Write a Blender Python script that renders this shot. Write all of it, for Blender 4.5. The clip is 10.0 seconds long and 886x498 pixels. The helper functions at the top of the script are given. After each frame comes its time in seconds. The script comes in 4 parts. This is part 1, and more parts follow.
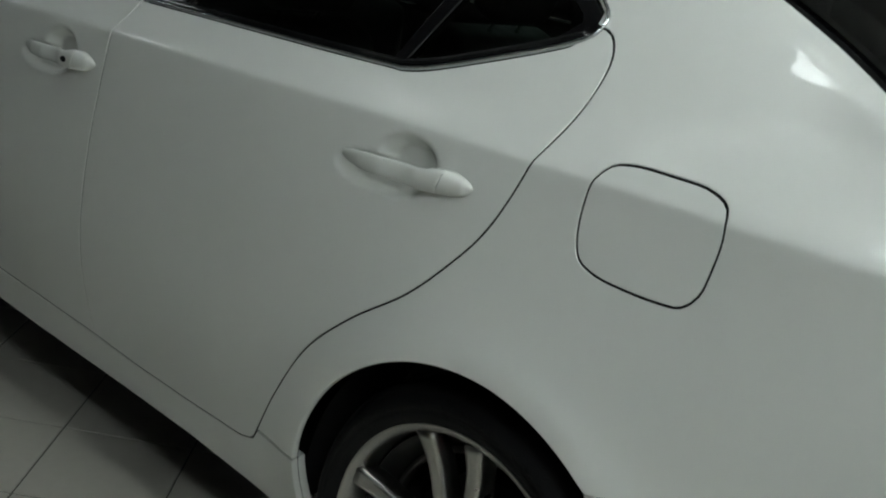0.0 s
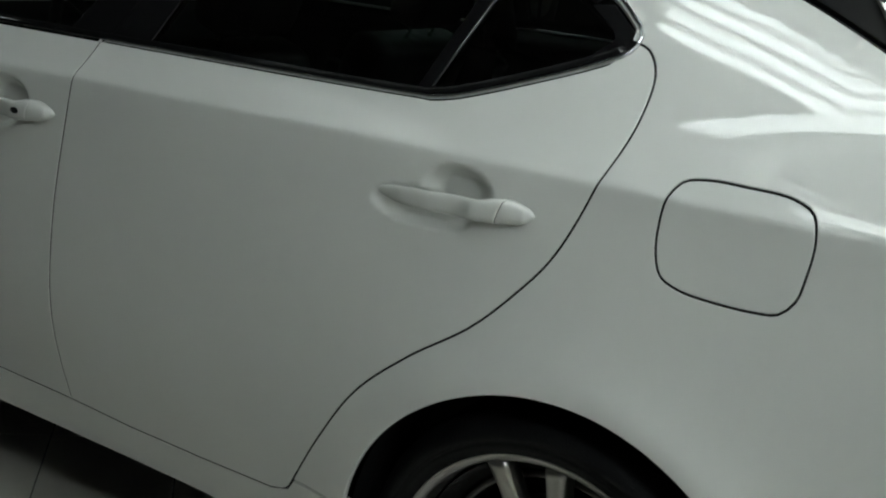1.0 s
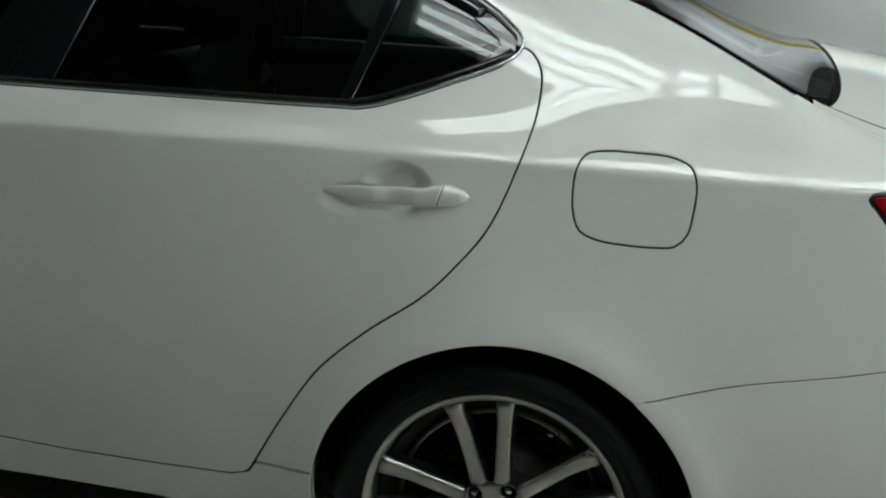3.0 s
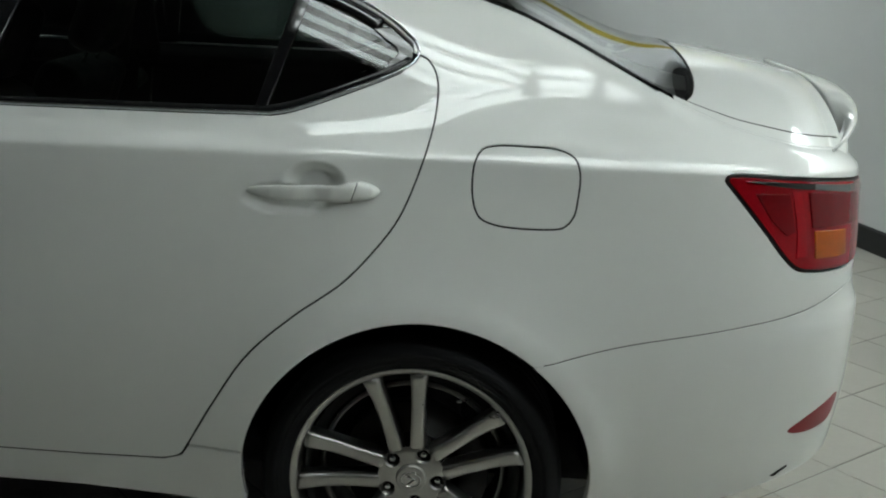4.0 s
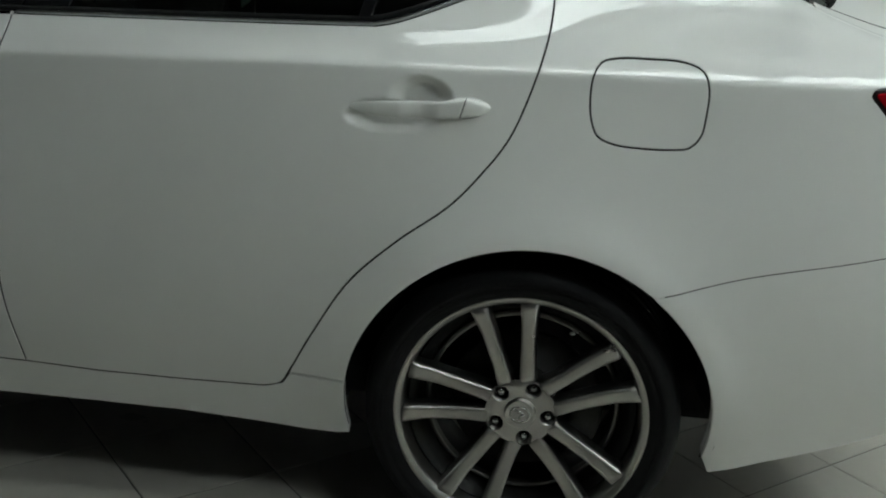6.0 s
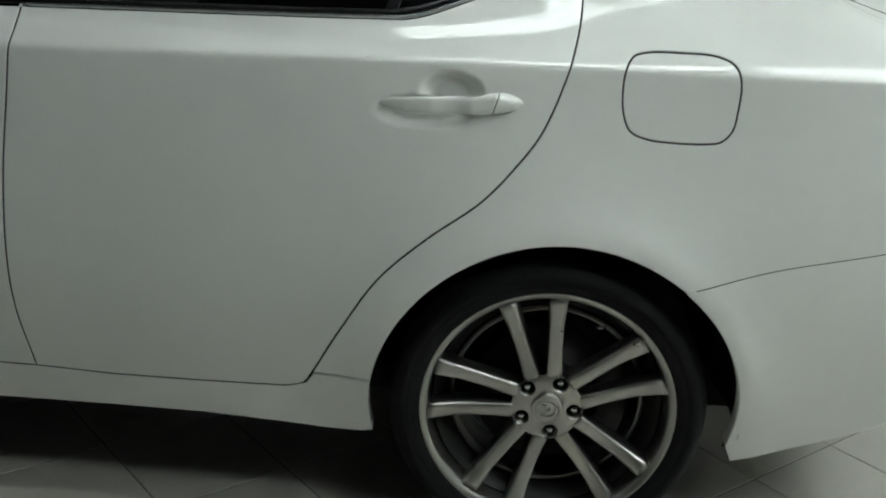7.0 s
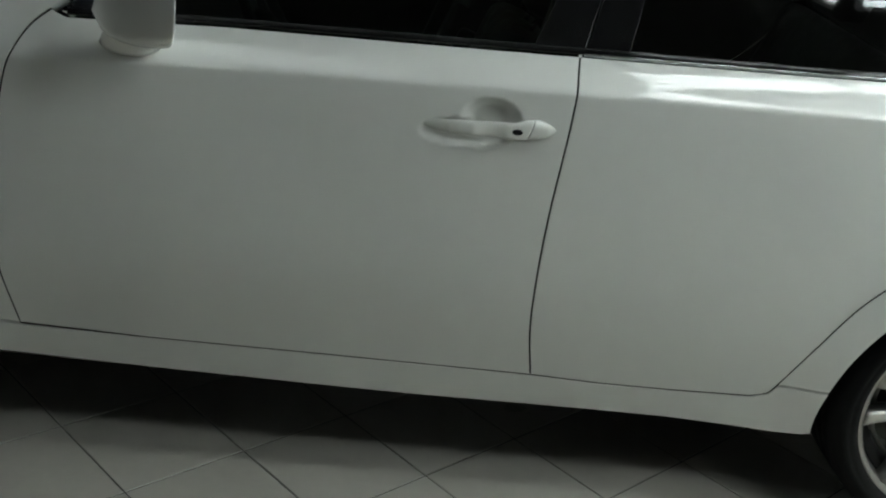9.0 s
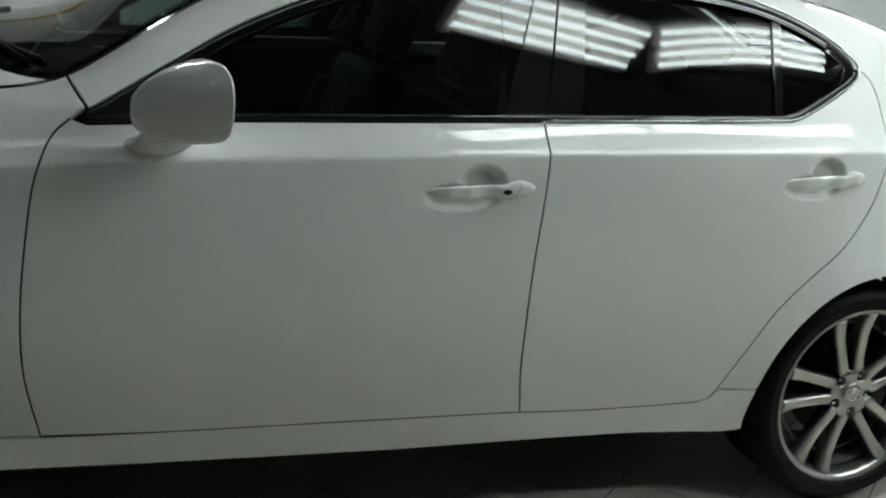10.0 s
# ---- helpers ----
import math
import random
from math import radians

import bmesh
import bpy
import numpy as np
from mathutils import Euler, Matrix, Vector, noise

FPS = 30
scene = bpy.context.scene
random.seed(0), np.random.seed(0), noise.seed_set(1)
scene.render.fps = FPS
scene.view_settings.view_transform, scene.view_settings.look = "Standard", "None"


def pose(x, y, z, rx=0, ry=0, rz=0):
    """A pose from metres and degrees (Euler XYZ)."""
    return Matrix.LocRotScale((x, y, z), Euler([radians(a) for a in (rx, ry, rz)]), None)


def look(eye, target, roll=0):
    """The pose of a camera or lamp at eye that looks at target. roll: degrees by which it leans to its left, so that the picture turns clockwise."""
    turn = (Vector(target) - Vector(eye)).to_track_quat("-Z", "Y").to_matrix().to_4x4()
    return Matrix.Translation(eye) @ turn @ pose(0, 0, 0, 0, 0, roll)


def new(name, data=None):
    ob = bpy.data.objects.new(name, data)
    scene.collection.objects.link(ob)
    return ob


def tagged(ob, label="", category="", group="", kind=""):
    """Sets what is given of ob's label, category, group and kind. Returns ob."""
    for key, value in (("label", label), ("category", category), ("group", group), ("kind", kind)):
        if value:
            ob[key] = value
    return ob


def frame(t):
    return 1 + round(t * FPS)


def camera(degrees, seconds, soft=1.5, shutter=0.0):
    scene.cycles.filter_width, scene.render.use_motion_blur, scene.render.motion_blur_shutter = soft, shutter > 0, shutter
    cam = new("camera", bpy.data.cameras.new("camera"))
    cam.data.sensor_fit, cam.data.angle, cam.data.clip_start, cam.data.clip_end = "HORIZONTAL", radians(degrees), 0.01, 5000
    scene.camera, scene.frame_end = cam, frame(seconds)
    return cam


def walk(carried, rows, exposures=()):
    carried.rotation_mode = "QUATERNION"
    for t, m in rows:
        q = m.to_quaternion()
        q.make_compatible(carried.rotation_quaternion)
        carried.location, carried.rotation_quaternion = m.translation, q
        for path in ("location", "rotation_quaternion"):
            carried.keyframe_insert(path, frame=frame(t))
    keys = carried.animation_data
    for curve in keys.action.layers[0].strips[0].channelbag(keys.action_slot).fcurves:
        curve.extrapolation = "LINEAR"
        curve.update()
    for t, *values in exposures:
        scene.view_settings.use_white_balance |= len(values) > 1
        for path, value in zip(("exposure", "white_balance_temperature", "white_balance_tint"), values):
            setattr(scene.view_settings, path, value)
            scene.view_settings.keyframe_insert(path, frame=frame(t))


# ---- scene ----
from mathutils.geometry import delaunay_2d_cdt
from mathutils.kdtree import KDTree
cam = camera(43.0, 10.0, soft=2.1)
PATH = [
    (0, (0.929, -1.217, 1.366), (-0.301, 0.241, 0.763), 10.4),
    (0.2, (0.864, -1.293, 1.338), (-0.251, 0.199, 0.762), 7.5),
    (0.5, (0.769, -1.366, 1.359), (-0.22, 0.264, 0.752), 10.3),
    (0.7, (0.709, -1.445, 1.344), (-0.195, 0.211, 0.852), 10.4),
    (1, (0.571, -1.431, 1.374), (-0.359, 0.242, 0.792), 7.5),
    (1.2, (0.517, -1.548, 1.34), (-0.227, 0.187, 0.852), 11.8),
    (1.5, (0.466, -1.665, 1.356), (-0.13, 0.163, 0.804), 7.8),
    (1.7, (0.445, -1.755, 1.345), (-0.166, 0.032, 0.858), 6.9),
    (2, (0.391, -1.819, 1.357), (-0.099, 0.041, 0.806), 9.2),
    (2.2, (0.346, -1.827, 1.338), (-0.071, 0.007, 0.823), 9.1),
    (3.3, (0.115, -2.012, 1.397), (-0.156, -0.149, 0.888), 3.9),
    (3.5, (0.077, -2.09, 1.396), (-0.144, -0.169, 0.884), 4.1),
    (4, (0.053, -2.154, 1.431), (0.032, -0.222, 0.913), 4.6),
    (4.5, (0.07, -2.172, 1.424), (0.061, -0.246, 0.887), 4.4),
    (5, (0.081, -2.166, 1.41), (0.022, -0.256, 0.819), 3.8),
    (5.5, (0.075, -2.128, 1.386), (0.035, -0.235, 0.742), 7.0),
    (5.8, (0.063, -1.986, 1.5), (-0.035, -0.19, 0.748), 4.6),
    (6, (0.037, -2.024, 1.371), (-0.159, -0.141, 0.727), 3.6),
    (6.2, (0.019, -1.952, 1.394), (-0.248, -0.156, 0.684), 3.3),
    (7.3, (-0.279, -2.044, 1.408), (-0.285, -0.21, 0.745), 4.4),
    (7.5, (-0.36, -2.071, 1.422), (-0.425, -0.198, 0.723), 3.4),
    (7.8, (-0.556, -2.074, 1.397), (-0.566, -0.234, 0.752), 4.9),
    (8, (-0.715, -2.095, 1.309), (-0.715, -0.164, 0.789), 4.8),
    (8.2, (-0.88, -2.073, 1.345), (-0.838, -0.204, 0.788), 3.4),
    (8.5, (-1.106, -2.053, 1.452), (-1.197, -0.147, 0.854), 0.9),
    (8.7, (-1.323, -2.052, 1.515), (-1.338, -0.215, 0.861), 3.9),
    (9, (-1.467, -2.179, 1.543), (-1.307, -0.342, 0.769), 8.3),
    (9.2, (-1.591, -2.195, 1.492), (-1.328, -0.403, 0.771), 9.2),
    (9.5, (-1.879, -2.276, 1.417), (-1.4, -0.413, 0.866), 10.6),
    (9.7, (-1.959, -2.325, 1.496), (-1.431, -0.531, 0.946), 5.1),
    (10, (-2.186, -2.297, 1.455), (-1.491, -0.501, 0.914), 6.2),
]
walk(cam, [(t, look(eye, target, roll)) for t, eye, target, roll in PATH], exposures=((0, -0.02), (2, -0.02), (4, -0.04), (5, -0.12), (5.5, -0.2), (6, -0.05), (7.5, 0.40), (8, 0.39), (9, 0.65), (10, 0.69)))

# ---- light and world ----
TUBES = (0.90, 1.0, 1.0)
world = bpy.data.worlds.new("world")
scene.world = world
world.use_nodes = True
world.node_tree.nodes["Background"].inputs[0].default_value = (0.6, 0.65, 0.7, 1)
world.node_tree.nodes["Background"].inputs[1].default_value = 0.02
TRAY = 10.2


# ---- materials ----
def material(name, colour, rough=0.5, metal=0.0, coat=0.0, coat_rough=0.03, spots=0.0, scale=20.0, bump=0.0, fine=200.0, rough_vary=0.0, spec=0.5):
    """A surface with colour variation at two scales, uneven gloss and fine relief."""
    m = bpy.data.materials.new(name)
    m.use_nodes = True
    nt = m.node_tree
    b = nt.nodes["Principled BSDF"]
    b.inputs["Base Color"].default_value = (*colour, 1)
    b.inputs["Roughness"].default_value = rough
    b.inputs["Metallic"].default_value = metal
    b.inputs["Coat Weight"].default_value = coat
    b.inputs["Coat Roughness"].default_value = coat_rough
    b.inputs["Specular IOR Level"].default_value = spec
    co = nt.nodes.new("ShaderNodeTexCoord")
    if spots or rough_vary:
        a = nt.nodes.new("ShaderNodeTexNoise")
        a.inputs["Scale"].default_value, a.inputs["Detail"].default_value = scale, 6
        nt.links.new(co.outputs["Object"], a.inputs["Vector"])
    if spots:
        f = nt.nodes.new("ShaderNodeTexNoise")
        f.inputs["Scale"].default_value, f.inputs["Detail"].default_value = fine, 3
        nt.links.new(co.outputs["Object"], f.inputs["Vector"])
        add = nt.nodes.new("ShaderNodeMath")
        add.operation = "ADD"
        nt.links.new(a.outputs["Fac"], add.inputs[0])
        nt.links.new(f.outputs["Fac"], add.inputs[1])
        ramp = nt.nodes.new("ShaderNodeMapRange")
        ramp.inputs["From Min"].default_value, ramp.inputs["From Max"].default_value = 0.6, 1.4
        ramp.inputs["To Min"].default_value, ramp.inputs["To Max"].default_value = 1 - spots, 1 + spots
        nt.links.new(add.outputs[0], ramp.inputs["Value"])
        mix = nt.nodes.new("ShaderNodeVectorMath")
        mix.operation = "SCALE"
        mix.inputs[0].default_value = colour
        nt.links.new(ramp.outputs[0], mix.inputs["Scale"])
        nt.links.new(mix.outputs[0], b.inputs["Base Color"])
    if rough_vary:
        rr = nt.nodes.new("ShaderNodeMapRange")
        rr.inputs["From Min"].default_value, rr.inputs["From Max"].default_value = 0.3, 0.7
        rr.inputs["To Min"].default_value, rr.inputs["To Max"].default_value = max(0.0, rough - rough_vary), rough + rough_vary
        nt.links.new(a.outputs["Fac"], rr.inputs["Value"])
        nt.links.new(rr.outputs[0], b.inputs["Roughness"])
    if bump:
        n = nt.nodes.new("ShaderNodeTexNoise")
        n.inputs["Scale"].default_value, n.inputs["Detail"].default_value = fine, 4
        nt.links.new(co.outputs["Object"], n.inputs["Vector"])
        bu = nt.nodes.new("ShaderNodeBump")
        bu.inputs["Strength"].default_value, bu.inputs["Distance"].default_value = bump, 0.002
        nt.links.new(n.outputs["Fac"], bu.inputs["Height"])
        nt.links.new(bu.outputs[0], b.inputs["Normal"])
    return m


def glass(name, tint, rough=0.0, ior=1.52):
    m = bpy.data.materials.new(name)
    m.use_nodes = True
    nt = m.node_tree
    nt.nodes.remove(nt.nodes["Principled BSDF"])
    out = nt.nodes["Material Output"]
    clear, shine, mix, fres = (nt.nodes.new("ShaderNode" + k) for k in ("BsdfTransparent", "BsdfGlossy", "MixShader", "Fresnel"))
    clear.inputs[0].default_value = (*tint, 1)
    shine.inputs["Roughness"].default_value = rough
    fres.inputs[0].default_value = ior
    nt.links.new(fres.outputs[0], mix.inputs[0])
    nt.links.new(clear.outputs[0], mix.inputs[1])
    nt.links.new(shine.outputs[0], mix.inputs[2])
    nt.links.new(mix.outputs[0], out.inputs[0])
    return m


PAINT = material("pearl_white_paint", (0.78, 0.785, 0.755), 0.48, metal=0.06, coat=1.0, coat_rough=0.012, spots=0.012, scale=3, fine=900)
# plain black, also laid in panel gaps in place of their shade
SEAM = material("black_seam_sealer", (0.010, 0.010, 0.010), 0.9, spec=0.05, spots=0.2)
TYRE = material("tyre_rubber", (0.0065, 0.0065, 0.007), 0.6, spec=0.18, spots=0.3, scale=9, bump=0.35, fine=260, rough_vary=0.12)
GLOSSBLACK = material("gloss_black_trim", (0.006, 0.006, 0.0065), 0.04, spots=0.1)
PLASTIC = material("dark_plastic", (0.012, 0.012, 0.013), 0.7, spec=0.2, spots=0.2, bump=0.2, fine=500)
SATIN = material("satin_bright_trim", (0.50, 0.51, 0.52), 0.16, metal=1.0, rough_vary=0.05, scale=30)
CHROME = material("chrome", (0.72, 0.73, 0.74), 0.1, metal=1.0, rough_vary=0.05, scale=30)
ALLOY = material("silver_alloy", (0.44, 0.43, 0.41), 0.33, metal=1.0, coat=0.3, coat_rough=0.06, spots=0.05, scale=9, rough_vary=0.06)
# two darker copies of the silver alloy, with shade put into the colour
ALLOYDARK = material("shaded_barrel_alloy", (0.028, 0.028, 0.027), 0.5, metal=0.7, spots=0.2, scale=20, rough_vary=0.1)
ALLOYMID = material("shaded_silver_alloy", (0.20, 0.195, 0.185), 0.35, metal=0.9, spots=0.1, scale=15, rough_vary=0.08)
# steel and iron behind the spokes, colour darkened for the shade inside the wheel
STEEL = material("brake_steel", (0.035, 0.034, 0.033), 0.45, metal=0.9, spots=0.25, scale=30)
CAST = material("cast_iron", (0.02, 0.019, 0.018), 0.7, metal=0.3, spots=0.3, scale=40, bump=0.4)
SIDEGLASS = glass("side_window_glass", (0.42, 0.53, 0.48))
PRIVACY = glass("privacy_window_glass", (0.30, 0.36, 0.33))
REARGLASS = glass("mirror_film_rear_glass", (0.30, 0.33, 0.32), ior=3.4)
SCREENGLASS = glass("windscreen_glass", (0.6, 0.68, 0.64))
TILE = material("cream_floor_tile", (0.46, 0.44, 0.39), 0.32, spots=0.05, scale=2.5, fine=35, rough_vary=0.06, bump=0.02)
GROUT = material("grey_grout", (0.10, 0.095, 0.085), 0.9, spots=0.3, bump=0.4)
WALLPAINT = material("white_wall_paint", (0.82, 0.84, 0.84), 0.7, spots=0.025, scale=1.2, fine=150, bump=0.08)
SKIRTING = material("black_skirting_board", (0.012, 0.012, 0.014), 0.4, spots=0.2, rough_vary=0.1)
CEILING = material("dark_ceiling_paint", (0.12, 0.12, 0.12), 0.9, spots=0.05, bump=0.2)
DARKWALL = material("charcoal_wall_paint", (0.06, 0.06, 0.06), 0.8, spots=0.06, scale=2)


# ---- helpers for shapes ----
def link(name, bm, mat, parent=None, label="", smooth=True):
    me = bpy.data.meshes.new(name)
    bmesh.ops.recalc_face_normals(bm, faces=bm.faces)
    bm.to_mesh(me)
    bm.free()
    me.materials.append(mat)
    for p in me.polygons:
        p.use_smooth = smooth
    ob = new(name, me)
    ob.parent = parent
    if label:
        tagged(ob, label)
    return ob


def part(name, bm, mat, parent, label="", smooth=True):
    return link(name, bm, mat, parent, label, smooth)


def thing(name, x, y, z, label, category, group="", kind=""):
    ob = new(name)
    ob.matrix_world = pose(x, y, z)
    return tagged(ob, label, category, group, kind)


def box(x0, x1, y0, y1, z0, z1, bevel=0.0, segments=2, bm=None):
    bm = bm or bmesh.new()
    made = bmesh.ops.create_cube(bm, size=1.0, matrix=Matrix.Translation(((x0 + x1) / 2, (y0 + y1) / 2, (z0 + z1) / 2)) @ Matrix.Diagonal((x1 - x0, y1 - y0, z1 - z0, 1)))
    if bevel:
        edges = {e for v in made["verts"] for e in v.link_edges}
        bmesh.ops.bevel(bm, geom=list(edges), offset=bevel, segments=segments, affect="EDGES", profile=0.6)
    return bm


def lathe(profile, n=64, bm=None, arc=None):
    """Turns (radius, depth) points round the y axis."""
    bm = bm or bmesh.new()
    a0, a1 = arc or (0, 2 * math.pi)
    full = arc is None
    cols = []
    for i in range(n if full else n + 1):
        a = a0 + (a1 - a0) * i / n
        cols.append([bm.verts.new((r * math.cos(a), d, r * math.sin(a))) for r, d in profile])
    for i in range(n):
        a, b = cols[i], cols[(i + 1) % len(cols)]
        for j in range(len(profile) - 1):
            bm.faces.new((a[j], a[j + 1], b[j + 1], b[j]))
    return bm


def spline(points, step=0.01, closed=False):
    """A Catmull-Rom curve through 2D or 3D points, in even short steps."""
    p = np.array(points, float)
    n = len(p)
    out = []
    for i in range(n if closed else n - 1):
        p1, p2 = p[i], p[(i + 1) % n]
        p0 = p[i - 1] if closed or i else 2 * p1 - p2
        p3 = p[(i + 2) % n] if closed or i + 2 < n else 2 * p2 - p1
        d = [max(1e-6, np.linalg.norm(b - a)) ** 0.5 for a, b in ((p0, p1), (p1, p2), (p2, p3))]
        m1 = (p1 - p0) / d[0] - (p2 - p0) / (d[0] + d[1]) + (p2 - p1) / d[1]
        m2 = (p2 - p1) / d[1] - (p3 - p1) / (d[1] + d[2]) + (p3 - p2) / d[2]
        m1, m2 = m1 * d[1], m2 * d[1]
        k = max(2, int(np.linalg.norm(p2 - p1) / step))
        for s in np.arange(k) / k:
            h = (2 * s**3 - 3 * s**2 + 1, s**3 - 2 * s**2 + s, -2 * s**3 + 3 * s**2, s**3 - s**2)
            out.append(h[0] * p1 + h[1] * m1 + h[2] * p2 + h[3] * m2)
    if not closed:
        out.append(p[-1])
    return [tuple(q) for q in out]


def resample(poly, step):
    """A closed polygon in even steps that keeps its corners."""
    out = []
    for i, a in enumerate(poly):
        a, b = np.array(a), np.array(poly[(i + 1) % len(poly)])
        k = max(1, int(round(np.linalg.norm(b - a) / step)))
        out += [tuple(a + (b - a) * j / k) for j in range(k)]
    clean = [out[0]]
    for q in out[1:]:
        if math.dist(q, clean[-1]) > step * 0.2:
            clean.append(q)
    if math.dist(clean[0], clean[-1]) < step * 0.2:
        clean.pop()
    return clean


def area(poly):
    p = np.array(poly)
    return 0.5 * np.sum(p[:, 0] * np.roll(p[:, 1], -1) - np.roll(p[:, 0], -1) * p[:, 1])


def inset(poly, d):
    """A counter-clockwise polygon moved inwards by d."""
    p = np.array(poly)
    t = np.roll(p, -1, 0) - np.roll(p, 1, 0)
    t /= np.maximum(np.linalg.norm(t, axis=1, keepdims=True), 1e-9)
    return p + d * np.stack([-t[:, 1], t[:, 0]], 1)


def inside(points, poly):
    p, q = np.array(poly), np.asarray(points)
    x, y = q[:, 0][:, None], q[:, 1][:, None]
    x0, y0 = p[:, 0], p[:, 1]
    x1, y1 = np.roll(x0, -1), np.roll(y0, -1)
    cut = ((y0 > y) != (y1 > y)) & (x < (x1 - x0) * (y - y0) / np.where(y1 == y0, 1e-12, y1 - y0) + x0)
    return cut.sum(1) % 2 == 1


def distance(points, poly):
    tree = KDTree(len(poly))
    for i, (a, b) in enumerate(poly):
        tree.insert((a, b, 0), i)
    tree.balance()
    return np.array([tree.find((a, b, 0))[2] for a, b in points])


def panel(name, outline, surf, mat, parent, holes=(), step=0.02, gap=0.0031, depth=0.014, lift=0.0, zones=(), label="", fold=None):
    """A sheet on the surface surf(a, b), cut to an outline, with its edges rolled in by depth. zones: (a, b, half width, half height, step) meshed finer. fold: a line b(a) along which rows of vertices lie closer."""
    loops = []
    for k, loop in enumerate([outline, *holes]):
        loop = resample(loop, 0.009)
        if area(loop) < 0:
            loop = loop[::-1]
        loops.append((inset(loop, gap if k == 0 else -gap), 1 if k == 0 else -1, loop))
    outer = np.array(loops[0][0])
    lo, hi = outer.min(0), outer.max(0)
    grids = [(lo, hi, step, None)] + [(np.array((a - w, b - h)), np.array((a + w, b + h)), s, 1) for a, b, w, h, s in zones]
    points, bands = [], []
    if fold is not None:
        ua = np.arange(lo[0] + 0.006, hi[0], 0.016)
        for off in (-0.016, -0.009, -0.005, -0.0025, 0, 0.0025, 0.005, 0.009, 0.016):
            bands.append(np.stack([ua, fold(ua) + off], 1))
    for g0, g1, s, zone in grids + [(lo, hi, 0, b) for b in bands]:
        if s == 0:
            q = zone
            for a, b, w, h, _ in zones:
                q = q[(np.abs(q[:, 0] - a) > w) | (np.abs(q[:, 1] - b) > h)]
            for ring, sign, _ in loops:
                ok = inside(q, ring)
                q = q[ok if sign > 0 else ~ok]
                if len(q):
                    q = q[distance(q, ring) > 0.004]
            points.append(q)
            continue
        ga, gb = np.meshgrid(np.arange(g0[0] + s / 2, g1[0], s), np.arange(g0[1] + s / 2, g1[1], s))
        q = np.stack([ga.ravel(), gb.ravel()], 1)
        if zone is None:
            if fold is not None:
                q = q[np.abs(q[:, 1] - fold(q[:, 0])) > 0.021]
            for a, b, w, h, _ in zones:
                q = q[(np.abs(q[:, 0] - a) > w) | (np.abs(q[:, 1] - b) > h)]
        for ring, sign, _ in loops:
            ok = inside(q, ring)
            q = q[ok if sign > 0 else ~ok]
            if len(q):
                q = q[distance(q, ring) > 0.007]
        points.append(q)
    inner = np.concatenate(points)
    verts, edges = [], []
    for ring, sign, _ in loops:
        n0 = len(verts)
        verts += [tuple(v) for v in ring]
        edges += [(n0 + i, n0 + (i + 1) % len(ring)) for i in range(len(ring))]
    rim = len(verts)
    verts += [tuple(v) for v in inner]
    got = delaunay_2d_cdt([Vector(v) for v in verts], edges, [], 0, 1e-6)
    flat, tris = np.array([tuple(v) for v in got[0]]), got[2]
    tris = np.array([t for t in tris if len(t) == 3])
    mid = flat[tris].mean(1)
    ok = np.ones(len(mid), bool)
    for ring, sign, _ in loops:
        hit = inside(mid, ring)
        ok &= hit if sign > 0 else ~hit
    tris = tris[ok]
    p, n = frame_of(surf, flat, lift)
    co, no, faces = [tuple(v) for v in p], [tuple(v) for v in n], [tuple(t) for t in tris]
    if depth > 0:
        for ring, sign, loop in loops:
            ring = np.array(ring)
            near = KDTree(len(flat))
            for i, (a, b) in enumerate(flat):
                near.insert((a, b, 0), i)
            near.balance()
            top = [near.find((a, b, 0))[1] for a, b in ring]
            out = inset(ring, -0.0012 * sign)
            q, m = frame_of(surf, out, lift)
            side = q - p[top]
            side /= np.maximum(np.linalg.norm(side, axis=1, keepdims=True), 1e-9)
            b0 = len(co)
            k = len(ring)
            soft = m + side
            soft /= np.linalg.norm(soft, axis=1, keepdims=True)
            co += [tuple(v) for v in q - m * 0.0012] + [tuple(v) for v in q - m * depth]
            no += [tuple(v) for v in soft] + [tuple(v) for v in side]
            for i in range(k):
                j = (i + 1) % k
                if top[i] == top[j]:
                    continue
                faces += [(top[i], b0 + i, b0 + j, top[j]), (b0 + i, b0 + k + i, b0 + k + j, b0 + j)]
    me = bpy.data.meshes.new(name)
    me.from_pydata(co, [], faces)
    for f in me.polygons:
        f.use_smooth = True
    # turn faces to agree with the surface
    flip = []
    N = np.array(no)
    for f in me.polygons:
        flip.append(f.normal.dot(Vector(N[list(f.vertices)].mean(0))) < 0)
    if any(flip):
        faces = [tuple(reversed(f)) if w else f for f, w in zip(faces, flip)]
        me.clear_geometry()
        me.from_pydata(co, [], faces)
        for f in me.polygons:
            f.use_smooth = True
    me.normals_split_custom_set_from_vertices(no)
    me.materials.append(mat)
    ob = new(name, me)
    ob.parent = parent
    if label:
        tagged(ob, label)
    return ob


